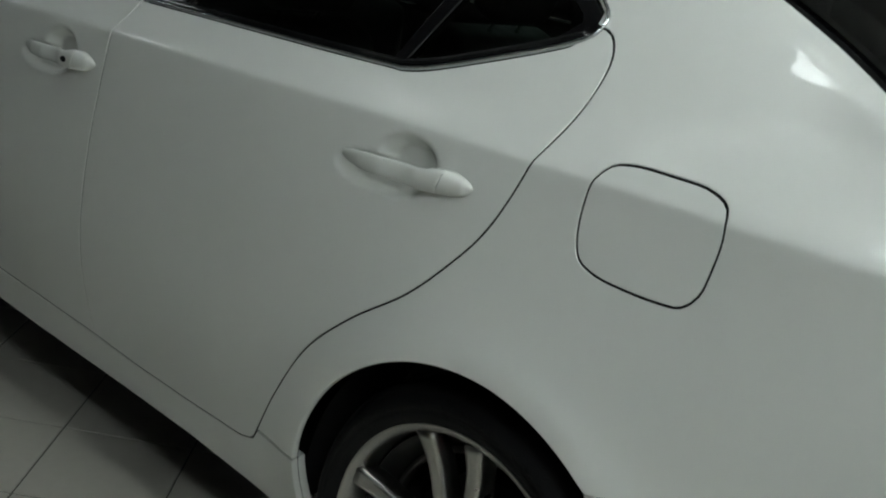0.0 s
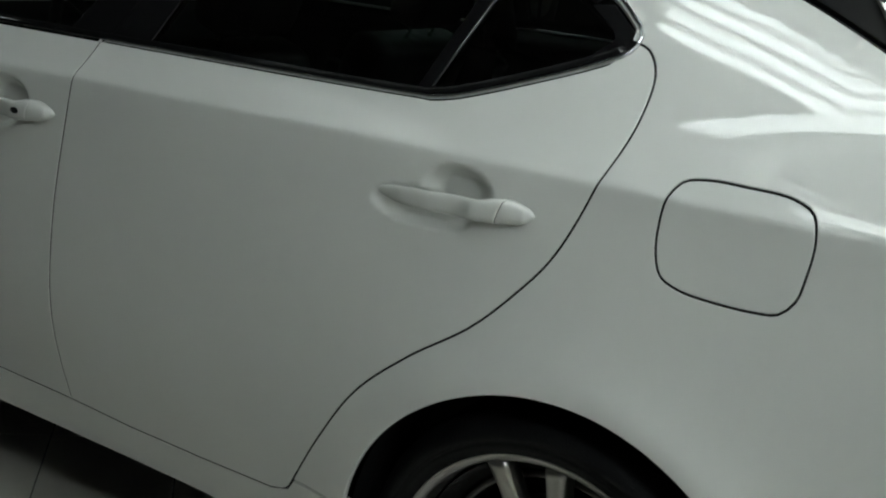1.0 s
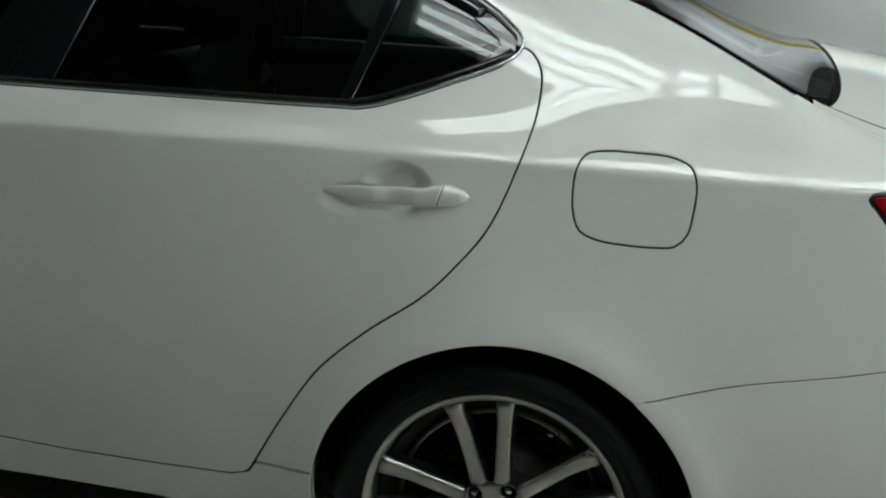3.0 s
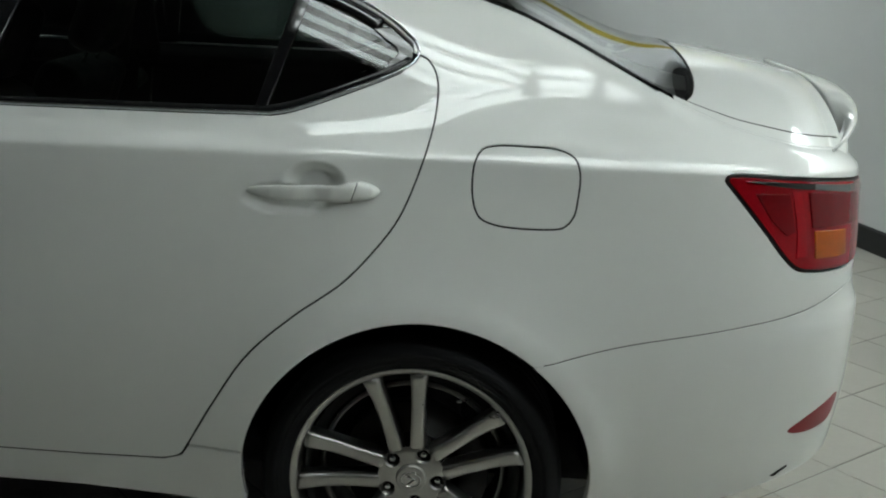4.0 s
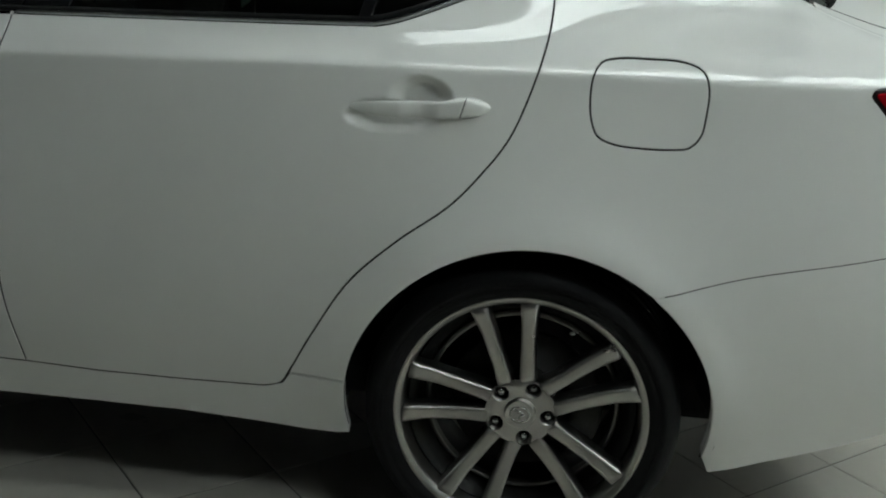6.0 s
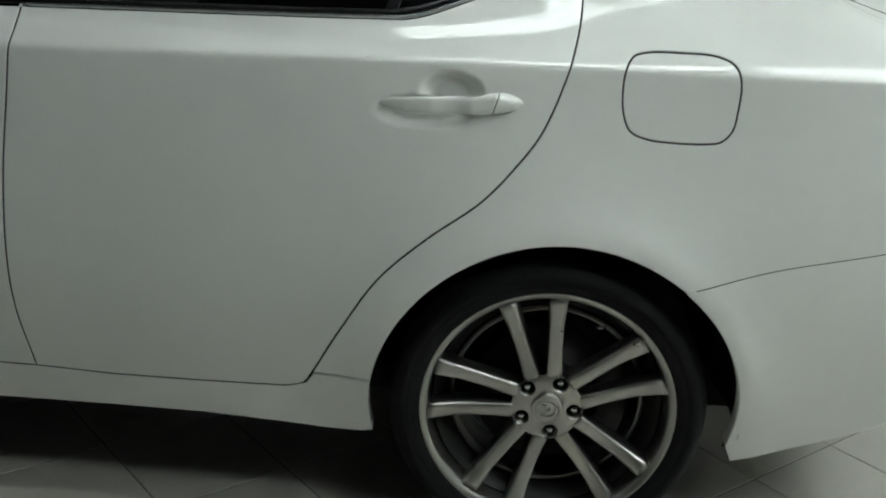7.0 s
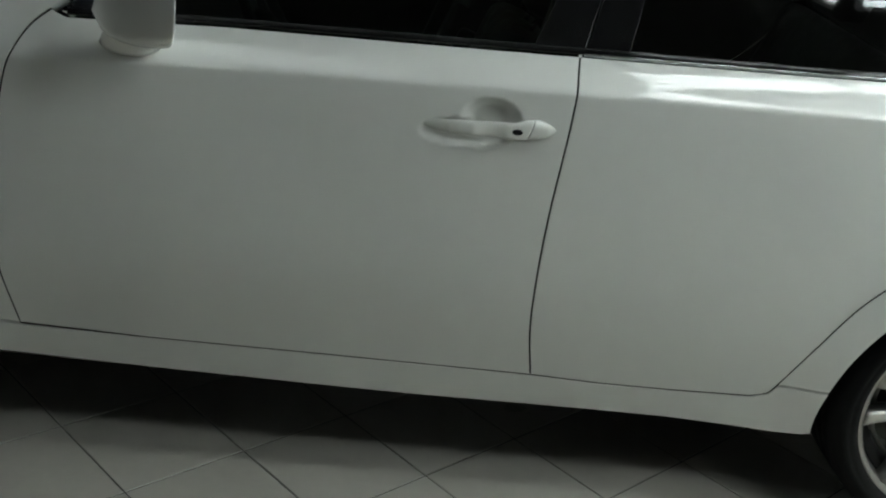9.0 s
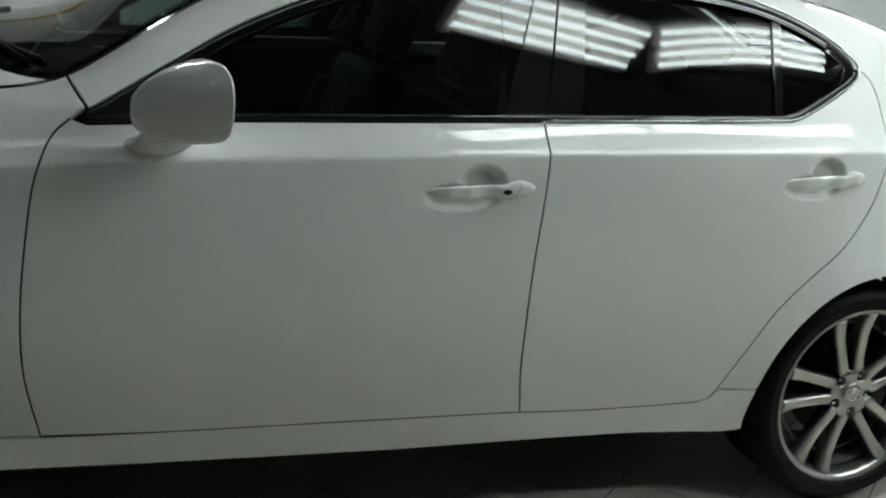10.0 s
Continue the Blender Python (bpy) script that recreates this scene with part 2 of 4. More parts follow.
def frame_of(surf, ab, lift=0.0):
    """Places and outward normals of a surface at an array of (a, b)."""
    ab = np.asarray(ab, float)
    e = 0.002
    p = surf(ab[:, 0], ab[:, 1])
    da = surf(ab[:, 0] + e, ab[:, 1]) - surf(ab[:, 0] - e, ab[:, 1])
    db = surf(ab[:, 0], ab[:, 1] + e) - surf(ab[:, 0], ab[:, 1] - e)
    n = np.cross(da, db)
    n /= np.maximum(np.linalg.norm(n, axis=1, keepdims=True), 1e-12)
    core = np.stack([np.clip(p[:, 0], -3.2, 0.5), 0 * p[:, 0] + MIDDLE[1], 0 * p[:, 0] + MIDDLE[2]], 1)
    n *= np.where(((p - core) * n).sum(1) < 0, -1, 1)[:, None]
    return p + lift * n, n


def strip(name, line, surf, mat, parent, width=0.008, height=0.005, lift=0.0, closed=False, label=""):
    """A rounded moulding laid along a line on a surface."""
    line = np.array(line)
    p, n = frame_of(surf, line, lift)
    t = np.roll(p, -1, 0) - np.roll(p, 1, 0) if closed else np.gradient(p, axis=0)
    t /= np.linalg.norm(t, axis=1, keepdims=True)
    s = np.cross(n, t)
    prof = [(math.cos(a) * width / 2, math.sin(a) * height) for a in np.linspace(-0.35, math.pi + 0.35, 9)]
    bm = bmesh.new()
    rows = [[bm.verts.new(tuple(p[i] + s[i] * a + n[i] * b)) for a, b in prof] for i in range(len(p))]
    for i in range(len(rows) if closed else len(rows) - 1):
        a, b = rows[i], rows[(i + 1) % len(rows)]
        for j in range(len(prof) - 1):
            bm.faces.new((a[j], a[j + 1], b[j + 1], b[j]))
    if not closed:
        bm.faces.new(rows[0])
        bm.faces.new(rows[-1])
    return part(name, bm, mat, parent, label)


# ---- the form of the car's body ----
MIDDLE = np.array((-1.3, 0.9, 0.7))
HALF, BACK, FRONT = 0.9, 0.985, -3.6
XM, XA, POWER = (BACK + FRONT) / 2, (BACK - FRONT) / 2, 6.5
_a = np.linspace(0, math.pi, 6001)
_px = XM - XA * np.sign(np.cos(_a)) * np.abs(np.cos(_a)) ** (2 / POWER)
_py = 0.9 - HALF * np.abs(np.sin(_a)) ** (2 / POWER)
_s = np.r_[0, np.cumsum(np.hypot(np.diff(_px), np.diff(_py)))]
_s -= np.interp(0.0, _px, _s)
_tx, _ty = np.gradient(_px, _s), np.gradient(_py, _s)
_k = np.ones(81) / 81
_tx, _ty = (np.convolve(np.pad(v, 40, "edge"), _k, "valid") for v in (_tx, _ty))

CREASE = ((-3.6, 0.86), (-2.6, 0.945), (-2.23, 0.962), (-1.9, 0.981), (-1.4, 0.993), (-1.03, 1.002), (-0.69, 1.008), (-0.39, 1.012), (0.08, 1.012), (0.35, 1.014), (0.6, 1.021), (2.5, 1.02))
RAIL = ((-4.6, 0.70), (-3.6, 0.74), (-3.3, 0.86), (-2.8, 1.0), (-2.35, 1.085), (-2.16, 1.105), (-2.09, 1.125), (-1.95, 1.21), (-1.8, 1.295), (-1.6, 1.368), (-1.3, 1.41),
        (-0.9, 1.425), (-0.5, 1.415), (-0.2, 1.382), (0.0, 1.348), (0.18, 1.300), (0.31, 1.247), (0.44, 1.187), (0.55, 1.135), (0.68, 1.095), (0.84, 1.068), (1.0, 1.058), (2.5, 1.05))


def curve_of(table, width=0.05):
    x = np.arange(-5, 3, 0.01)
    y = np.interp(x, *np.array(table).T)
    k = np.exp(-0.5 * (np.arange(-20, 21) * 0.01 / width) ** 2)
    y = np.convolve(np.pad(y, 20, "edge"), k / k.sum(), "valid")
    return lambda u: np.interp(u, x, y)


crease, rail = curve_of(CREASE, 0.08), curve_of(RAIL, 0.03)
seam_z = curve_of(((0.2, 0.60), (0.26, 0.618), (0.43, 0.661), (0.63, 0.698), (0.81, 0.735), (1.0, 0.77), (3, 0.78)), 0.04)
ARCH_R, ARCH_X, ARCH_Z = 0.372, 0.011, 0.316
WHEELBASE = 2.73


def smooth(t):
    t = np.clip(t, 0, 1)
    return t * t * (3 - 2 * t)


def cup(u, z, x0, z0):
    """The dished recess behind a door handle."""
    d = 0 * u
    for cu, cz, w, h, deep, edge in ((0.002, 0.014, 0.066, 0.046, 0.024, 0.45), (-0.050, -0.019, 0.096, 0.033, 0.020, 0.62)):
        r = np.sqrt(((u - x0 - cu) / w) ** 2 + ((z - z0 - cz) / h) ** 2)
        d = d + (deep * (1 - smooth((r - edge) / (1 - edge)))) ** 3
    return d ** (1 / 3)


HANDLES = ((-0.229, 0.941), (-1.210, 0.922))


def depth_at(u, z):
    """How far the side lies inside its plan outline."""
    low = np.where(z < 0.62, 0.36, 0.16) * (z - 0.62) ** 2
    t = z - crease(u)
    t = 0.5 * (t + np.sqrt(t * t + 0.005**2))
    # a flat shoulder above the crease that hollows up into the pillar
    aft = smooth((u + 0.40) / 0.75)
    span = 0.075 + 0.030 * aft
    q = np.clip((t - 0.010) / span, 0, 1)
    d = low + (0.52 + 0.05 * aft) * t + (0.46 - 0.22 * aft) * (np.minimum(t, 0.010) + span * (q - q**3 + 0.5 * q**4))
    zr = rail(u)
    q = np.clip((z - (zr - 0.035)) / 0.035, 0, 0.985)
    d = d + 0.03 * (1 - np.sqrt(1 - q * q))
    for x0 in (ARCH_X, ARCH_X - WHEELBASE):
        r = np.hypot(u - x0, z - ARCH_Z)
        d = d - 0.016 * np.exp(-(((r - ARCH_R) / 0.075) ** 2)) * smooth((z - 0.22) / 0.2)
        # a rolled flange round the opening, strongest behind the wheel
        d = d - 0.0035 * (1 - smooth((r - ARCH_R - 0.026) / 0.036)) * smooth((z - 0.30) / 0.15) * smooth((u - x0 + 0.25) / 0.4)
    ledge = smooth((u - 0.55) / 0.4) * (1 - smooth((z - seam_z(u) + 0.06) / 0.06)) * smooth((z - 0.2) / 0.2)
    d = d - 0.015 * ledge
    d = d - 0.036 * smooth((-0.3 - u) / 1.7) * (0.4 + 0.6 * smooth((z - 0.35) / 0.25))
    # the quarter panel leans in above its wheel arch
    lean = np.exp(-(((u - 0.14) / 0.40) ** 2))
    d = d + 0.052 * lean * smooth((z - 0.58) / 0.42)
    # the pillar tapers in towards the tail
    aft = np.minimum(u, 0.62)
    taper = 0.052 * (1 - lean) * (u > 0.14) * (1 - smooth((u - 0.5) / 0.4)) + 0.085 * 0.5 * (aft + np.sqrt(aft * aft + 0.01)) * (1 - smooth((u - 0.55) / 0.5))
    d = d + taper * (1 - 0.7 * smooth((u - 0.30) / 0.30)) * smooth((z - 1.035) / 0.10)
    for x0, z0 in HANDLES:
        d = d + cup(u, z, x0, z0)
    return d


def side(u, z):
    d = depth_at(u, z)
    x, y = np.interp(u, _s, _px), np.interp(u, _s, _py)
    tx, ty = np.interp(u, _s, _tx), np.interp(u, _s, _ty)
    n = np.hypot(tx, ty)
    return np.stack([x - ty / n * d, y + tx / n * d, z + 0 * x], -1)


def far_side(u, z):
    p = side(u, z)
    p[:, 1] = 1.8 - p[:, 1]
    return p


CROWN = curve_of(((-4, 0.03), (-3.2, 0.05), (-2.2, 0.05), (-1.7, 0.07), (-1.2, 0.05), (-0.4, 0.05), (0.2, 0.05), (0.45, 0.06), (0.55, 0.088), (0.62, 0.115), (0.8, 0.130), (1.0, 0.122), (2, 0.09)), 0.08)


def top(u, v):
    """The upper skin: v runs from -1 at this side's rail to 1 at the far one."""
    a = side(u, rail(u))
    a[:, 1] = np.minimum(a[:, 1], np.where(u > 0.5, 0.28, 9.0))
    w = 1.8 - 2 * a[:, 1]
    up = CROWN(u) * (1 - np.abs(v) ** np.interp(u, (0.3, 0.55, 0.85), (1.7, 2.1, 3.2)))
    return np.stack([a[:, 0], a[:, 1] + w * (v + 1) / 2, a[:, 2] + up], -1)

# ---- the room ----
def quad(name, pts, mat, label, category="wall", thick=0.1):
    bm = bmesh.new()
    lowv = [bm.verts.new(p) for p in pts]
    n = (Vector(pts[1]) - Vector(pts[0])).cross(Vector(pts[2]) - Vector(pts[0])).normalized()
    back = [bm.verts.new(Vector(p) + n * thick) for p in pts]
    bm.faces.new(lowv)
    bm.faces.new(back[::-1])
    for i in range(4):
        bm.faces.new((lowv[i], back[i], back[(i + 1) % 4], lowv[(i + 1) % 4]))
    return tagged(link(name, bm, mat, smooth=False), label, category, kind="structure")


CEIL = 3.4
# the pale wall runs past the car's tail at a slant
up = Vector((0, 0, CEIL))
AX = Vector((-0.335, 0.942, 0))
BX = Vector((-0.942, -0.335, 0))
P0 = Vector((2.28, 4.02, 0)) - AX * 13.5
P1 = P0 + AX * 20.5
P2 = P1 + BX * 12.5
P3 = P0 + BX * 12.5
quad("wall_east", (P0, P1, P1 + up, P0 + up), WALLPAINT, "smooth white painted showroom wall above black skirting")
quad("wall_north", (P1, P2, P2 + up, P1 + up), WALLPAINT, "smooth white painted showroom wall")
quad("wall_west", (P2, P3, P3 + up, P2 + up), DARKWALL, "dark charcoal painted showroom wall")
quad("wall_south", (P3, P0, P0 + up, P3 + up), DARKWALL, "dark charcoal painted showroom wall")
quad("ceiling", (P0 + up, P1 + up, P2 + up, P3 + up), CEILING, "matt grey showroom ceiling", "ceiling")


def skirting(name, a, b, h=0.13, t=0.018):
    d = (b - a).normalized()
    n = Vector((-d.y, d.x, 0))
    bm = bmesh.new()
    rows = []
    for q in (a, b):
        rows.append([bm.verts.new(q + n * o + Vector((0, 0, z))) for o, z in ((0, 0), (t, 0), (t, h - 0.012), (t - 0.006, h - 0.003), (t - 0.012, h), (0, h))])
    for j in range(6):
        k = (j + 1) % 6
        bm.faces.new((rows[0][j], rows[0][k], rows[1][k], rows[1][j]))
    bm.faces.new(rows[0])
    bm.faces.new(rows[1][::-1])
    tagged(link(name, bm, SKIRTING, smooth=False), "black skirting board along the white wall", "skirting board", kind="structure")


skirting("baseboard_1", P0, P1)
skirting("baseboard_2", P1, P2)

# a yellow band painted high on the pale walls
YELLOW = material("yellow_wall_band", (0.55, 0.42, 0.04), 0.6, spots=0.06)


def band(name, a, b, z0=2.10, z1=2.32):
    d = (b - a).normalized()
    n = Vector((-d.y, d.x, 0)) * 0.004
    z0, z1 = Vector((0, 0, z0)), Vector((0, 0, z1))
    bm = bmesh.new()
    v = [bm.verts.new(q) for q in (a + z0, b + z0, b + z1, a + z1, a + n + z0, b + n + z0, b + n + z1, a + n + z1)]
    for f in ((4, 5, 6, 7), (0, 1, 5, 4), (2, 3, 7, 6), (1, 2, 6, 5), (3, 0, 4, 7)):
        bm.faces.new([v[i] for i in f])
    tagged(link(name, bm, YELLOW, smooth=False), "yellow painted band high on the white wall", "wall stripe", kind="structure")


band("trim_1", P0 + AX * 9, P1 - AX * 1)
band("trim_2", P1 + BX * 1, P2 - BX * 1)

floor = quad("floor", (P0, P3, P2, P1), GROUT, "cream ceramic tile floor laid diagonally with dark grout", "floor", thick=0.2)
for v in floor.data.vertices:
    v.co.z -= 0.0025


# ---- ceiling lamps ----
def emitter(name, colour, strength):
    m = bpy.data.materials.new(name)
    m.use_nodes = True
    b = m.node_tree.nodes["Principled BSDF"]
    b.inputs["Base Color"].default_value = (0.8, 0.8, 0.8, 1)
    b.inputs["Emission Color"].default_value = (*colour, 1)
    b.inputs["Emission Strength"].default_value = strength
    return m


SOFTTUBE = emitter("lit_frosted_tube", TUBES, TRAY)
ENAMEL = material("white_lamp_enamel", (0.75, 0.75, 0.72), 0.35, spots=0.03)


def strip_light(m, n=3, length=2.4, r=0.018, glow=None):
    """A ceiling batten with parallel tubes along its own x."""
    lamp = new("strip_light")
    tagged(lamp, "ceiling batten light with parallel white fluorescent tubes", "ceiling light", "ceiling strip lights")
    w = 0.085 * n
    bm = box(-length / 2 - 0.04, length / 2 + 0.04, -w / 2 - 0.03, w / 2 + 0.03, -0.05, 0, 0.008)
    part("housing", bm, ENAMEL, lamp)
    for i in range(n):
        y = (i - (n - 1) / 2) * 0.085
        bm = bmesh.new()
        bmesh.ops.create_cone(bm, cap_ends=True, segments=10, radius1=r, radius2=r, depth=length, matrix=pose(0, y, -0.075, 0, 90, 0))
        part("tube", bm, glow, lamp)
    lamp.matrix_world = m
    return lamp


# two four-tube battens that meet beside the car's roof
strip_light(pose(0.11, -0.615, CEIL, 0, 0, -13), 4, length=0.98, r=0.019, glow=SOFTTUBE)
strip_light(pose(1.50, -0.52, CEIL, 0, 0, 13), 4, length=1.6, r=0.019, glow=SOFTTUBE)
# slim row over the doors, added to draw a streak on their shoulder
strip_light(pose(-0.9, -0.2, CEIL, 0, 0, 16), 2, length=3.6, r=0.0035, glow=SOFTTUBE)
# unseen rows by the walls, added as fill light for them
strip_light(pose(2.95, 1.1, CEIL, 0, 0, -70), 6, glow=emitter("lit_wall_tube", TUBES, 13.0))
strip_light(pose(0.6, 5.6, CEIL, 0, 0, -70), 6, glow=emitter("lit_far_tube", TUBES, 14.0))
# unseen row along the aisle, added to brighten the doors and tail
strip_light(pose(2.3, -1.9, CEIL, 0, 0, 5), 6, glow=emitter("lit_aisle_tube", TUBES, 14.0))
# one lamp ahead of the car and one beyond its far side
strip_light(pose(-5.0, -1.7, CEIL, 0, 0, 75), 6, length=0.5, glow=emitter("lit_front_tube", TUBES, 9.0))
strip_light(pose(-2.7, 4.6, CEIL, 0, 0, 100), 4, glow=emitter("lit_side_tube", TUBES, 14.0))

# ---- the car ----
PITCH = radians(-1.0)
car = thing("car", 0, 0, 0, "pearl white four-door sedan with alloy wheels parked on a tiled floor", "car")
# the body sits slightly nose down about the rear axle
car.matrix_world = Matrix.Translation((0, 0, 0.327)) @ Matrix.Rotation(PITCH, 4, "Y") @ Matrix.Translation((0, 0, -0.3225))


def belt(u):
    return np.interp(u, (-2.1, -1.75, -1.4, -1.02, -0.5, -0.31), (1.048, 1.063, 1.069, 1.076, 1.085, 1.089))


B_GAP = spline([(-1.036, 1.083), (-1.046, 0.929), (-1.062, 0.75), (-1.067, 0.6), (-1.062, 0.48), (-1.040, 0.349)])
F_GAP = spline([(-2.092, 1.05), (-2.128, 1.018), (-2.158, 0.955), (-2.180, 0.82), (-2.192, 0.66), (-2.187, 0.53), (-2.156, 0.376)])
R_GAP = spline([(-0.050, 1.208), (-0.018, 1.198), (0.005, 1.165), (0.008, 1.10), (-0.008, 1.022), (-0.054, 0.893), (-0.102, 0.824), (-0.160, 0.760),
                (-0.259, 0.684), (-0.348, 0.598), (-0.422, 0.480), (-0.475, 0.381), (-0.493, 0.352), (-0.528, 0.340)])
BOTTOM = [(-0.528, 0.340), (-0.7, 0.338), (-0.88, 0.340), (-1.04, 0.349)]
BOTTOM_F = [(-1.04, 0.349), (-1.5, 0.359), (-1.89, 0.365), (-2.156, 0.376)]
DLO_TOP = spline([(-0.052, 1.226), (-0.10, 1.262), (-0.18, 1.302), (-0.29, 1.340), (-0.42, 1.366), (-0.62, 1.382), (-0.95, 1.386), (-1.25, 1.372), (-1.5, 1.330),
                  (-1.67, 1.272), (-1.78, 1.222), (-2.03, 1.083), (-2.078, 1.058)])
DLO_KINK = spline([(-0.33, 1.088), (-0.29, 1.096), (-0.164, 1.142), (-0.075, 1.180), (-0.050, 1.196), (-0.044, 1.212), (-0.052, 1.226)])
BELT = [(u, float(belt(u))) for u in np.arange(-2.07, -0.335, 0.02)]

seal = 0.010
front_door_outline = [(-2.092, 1.05)] + [(u, float(belt(u)) - seal) for u in np.arange(-2.06, -1.04, 0.02)] + [(-1.036, float(belt(-1.036)) - seal)] + B_GAP[1:] + BOTTOM_F[1:] + F_GAP[::-1][1:-1]
rear_door_outline = [(-1.036, float(belt(-1.036)) - seal)] + [(u, float(belt(u)) - seal) for u in np.arange(-1.0, -0.33, 0.02)] \
    + [(u + 0.004, z - seal) for u, z in DLO_KINK[:-6]] + R_GAP[1:] + BOTTOM[1:] + B_GAP[::-1][1:-1]
zone_h = [(x0, z0, 0.16, 0.08, 0.006) for x0, z0 in HANDLES]
panels = {}
for far, surf in ((False, side), (True, far_side)):
    zone = [] if far else zone_h
    panels["fd", far] = panel("front_door", front_door_outline, surf, PAINT, car, step=0.022, zones=zone[1:], fold=crease)
    panels["rd", far] = panel("rear_door", rear_door_outline, surf, PAINT, car, step=0.022, zones=zone[:1], fold=crease)

def arch_at(x0, a0, a1, n=50):
    return [(ARCH_X + x0 + ARCH_R * math.cos(a), ARCH_Z + ARCH_R * math.sin(a)) for a in np.radians(np.linspace(a0, a1, n))]


SEAM_LINE = spline([(0.2378, 0.6123), (0.30, 0.627), (0.43, 0.661), (0.63, 0.697), (0.81, 0.732), (0.95, 0.77), (1.2, 0.79), (1.75, 0.80)])
LAMP_OUT = spline([(0.620, 0.990), (0.607, 1.005), (0.613, 1.016), (0.635, 1.020), (0.75, 1.016), (0.95, 1.006), (1.15, 0.99), (1.30, 0.965), (1.30, 0.88), (1.22, 0.835),
                   (1.0, 0.818), (0.84, 0.816), (0.785, 0.824), (0.755, 0.845), (0.70, 0.905)], closed=True)
FLAP = spline([(0.136, 1.043), (0.197, 1.045), (0.265, 1.043), (0.298, 1.030), (0.309, 0.999), (0.307, 0.946), (0.301, 0.914), (0.282, 0.892), (0.247, 0.886), (0.187, 0.885),
               (0.141, 0.889), (0.109, 0.902), (0.095, 0.931), (0.090, 0.974), (0.094, 1.014), (0.107, 1.035)], closed=True)
REAR_END = 1.70
a_seam0 = math.degrees(math.atan2(0.6123 - ARCH_Z, 0.2378 - ARCH_X))
a_sill = math.degrees(math.atan2(0.375 - ARCH_Z, -0.360 - ARCH_X))
rails = [(u, float(rail(u))) for u in np.arange(-2.096, REAR_END, 0.015)]
body_side_outline = rails + [(REAR_END, 0.80)] + SEAM_LINE[::-1][3:] + arch_at(0, a_seam0, a_sill)[1:] + [(-0.475, 0.378)] + \
    [q for q in R_GAP[::-1] if q[1] > 0.385] + DLO_TOP[:-3] + [(-2.058, 1.072)]
rocker_outline = [(-0.475, 0.376), (-0.361, 0.373)] + arch_at(0, a_sill + 0.6, 192, 14) + [(-0.377, 0.234), (-0.45, 0.236), (-0.522, 0.243), (-0.71, 0.256), (-0.9, 0.26), (-1.35, 0.265), (-1.89, 0.282),
    (-2.25, 0.295), (-2.36, 0.30)] + arch_at(-WHEELBASE, -4, 10, 10) + [(-2.30, 0.385), (-2.156, 0.372)] + BOTTOM_F[::-1][1:] + BOTTOM[::-1][1:] + [(-0.49, 0.352)]
bumper_outline = SEAM_LINE + [(1.75, 0.40), (1.2, 0.40), (0.95, 0.375), (0.839, 0.345), (0.653, 0.287), (0.51, 0.245), (0.44, 0.220), (0.397, 0.210)] + arch_at(0, -10, a_seam0, 40)
fender_outline = F_GAP + [(-2.30, 0.385)] + arch_at(-WHEELBASE, 11, 168, 60) + [(-3.2, 0.45), (-3.9, 0.45), (-3.9, 0.62)] + [(u, float(rail(u))) for u in np.arange(-3.9, -2.105, 0.02)] + [(-2.098, float(rail(-2.098))), (-2.062, 1.072)]
for far, surf in ((False, side), (True, far_side)):
    panels["q", far] = panel("body_side", body_side_outline, surf, PAINT, car, holes=[FLAP, LAMP_OUT], step=0.02, fold=crease)
    panel("rocker_panel", rocker_outline, surf, PAINT, car, step=0.02, gap=0.003, depth=0.03, lift=0.001)
    panel("rear_bumper_side", bumper_outline, surf, PAINT, car, step=0.022, depth=0.03, gap=0.0015)
    panel("front_wing", fender_outline, surf, PAINT, car, step=0.025, depth=0.03, fold=crease)
    if not far:
        # black ring laid in the flap's gap as its shade
        strip("flap_seal", FLAP, surf, SEAM, car, 0.010, 0.0012, lift=-0.0034, closed=True)
        panel("fuel_flap", FLAP, surf, PAINT, car, step=0.015, fold=crease)

# black sheet added behind the panels to stand for the shade in the gaps
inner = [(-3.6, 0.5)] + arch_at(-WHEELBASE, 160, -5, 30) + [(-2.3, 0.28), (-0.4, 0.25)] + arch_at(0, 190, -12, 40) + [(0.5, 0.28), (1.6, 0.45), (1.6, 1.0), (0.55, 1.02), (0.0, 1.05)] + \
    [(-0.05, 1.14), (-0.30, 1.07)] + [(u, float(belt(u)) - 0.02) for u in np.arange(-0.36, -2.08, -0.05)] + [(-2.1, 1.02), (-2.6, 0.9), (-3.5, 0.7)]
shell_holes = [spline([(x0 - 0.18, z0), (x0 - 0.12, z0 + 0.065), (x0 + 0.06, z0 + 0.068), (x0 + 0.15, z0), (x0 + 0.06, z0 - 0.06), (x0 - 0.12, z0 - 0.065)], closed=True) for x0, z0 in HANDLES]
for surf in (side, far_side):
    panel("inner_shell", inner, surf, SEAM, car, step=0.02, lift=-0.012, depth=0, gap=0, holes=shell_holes)

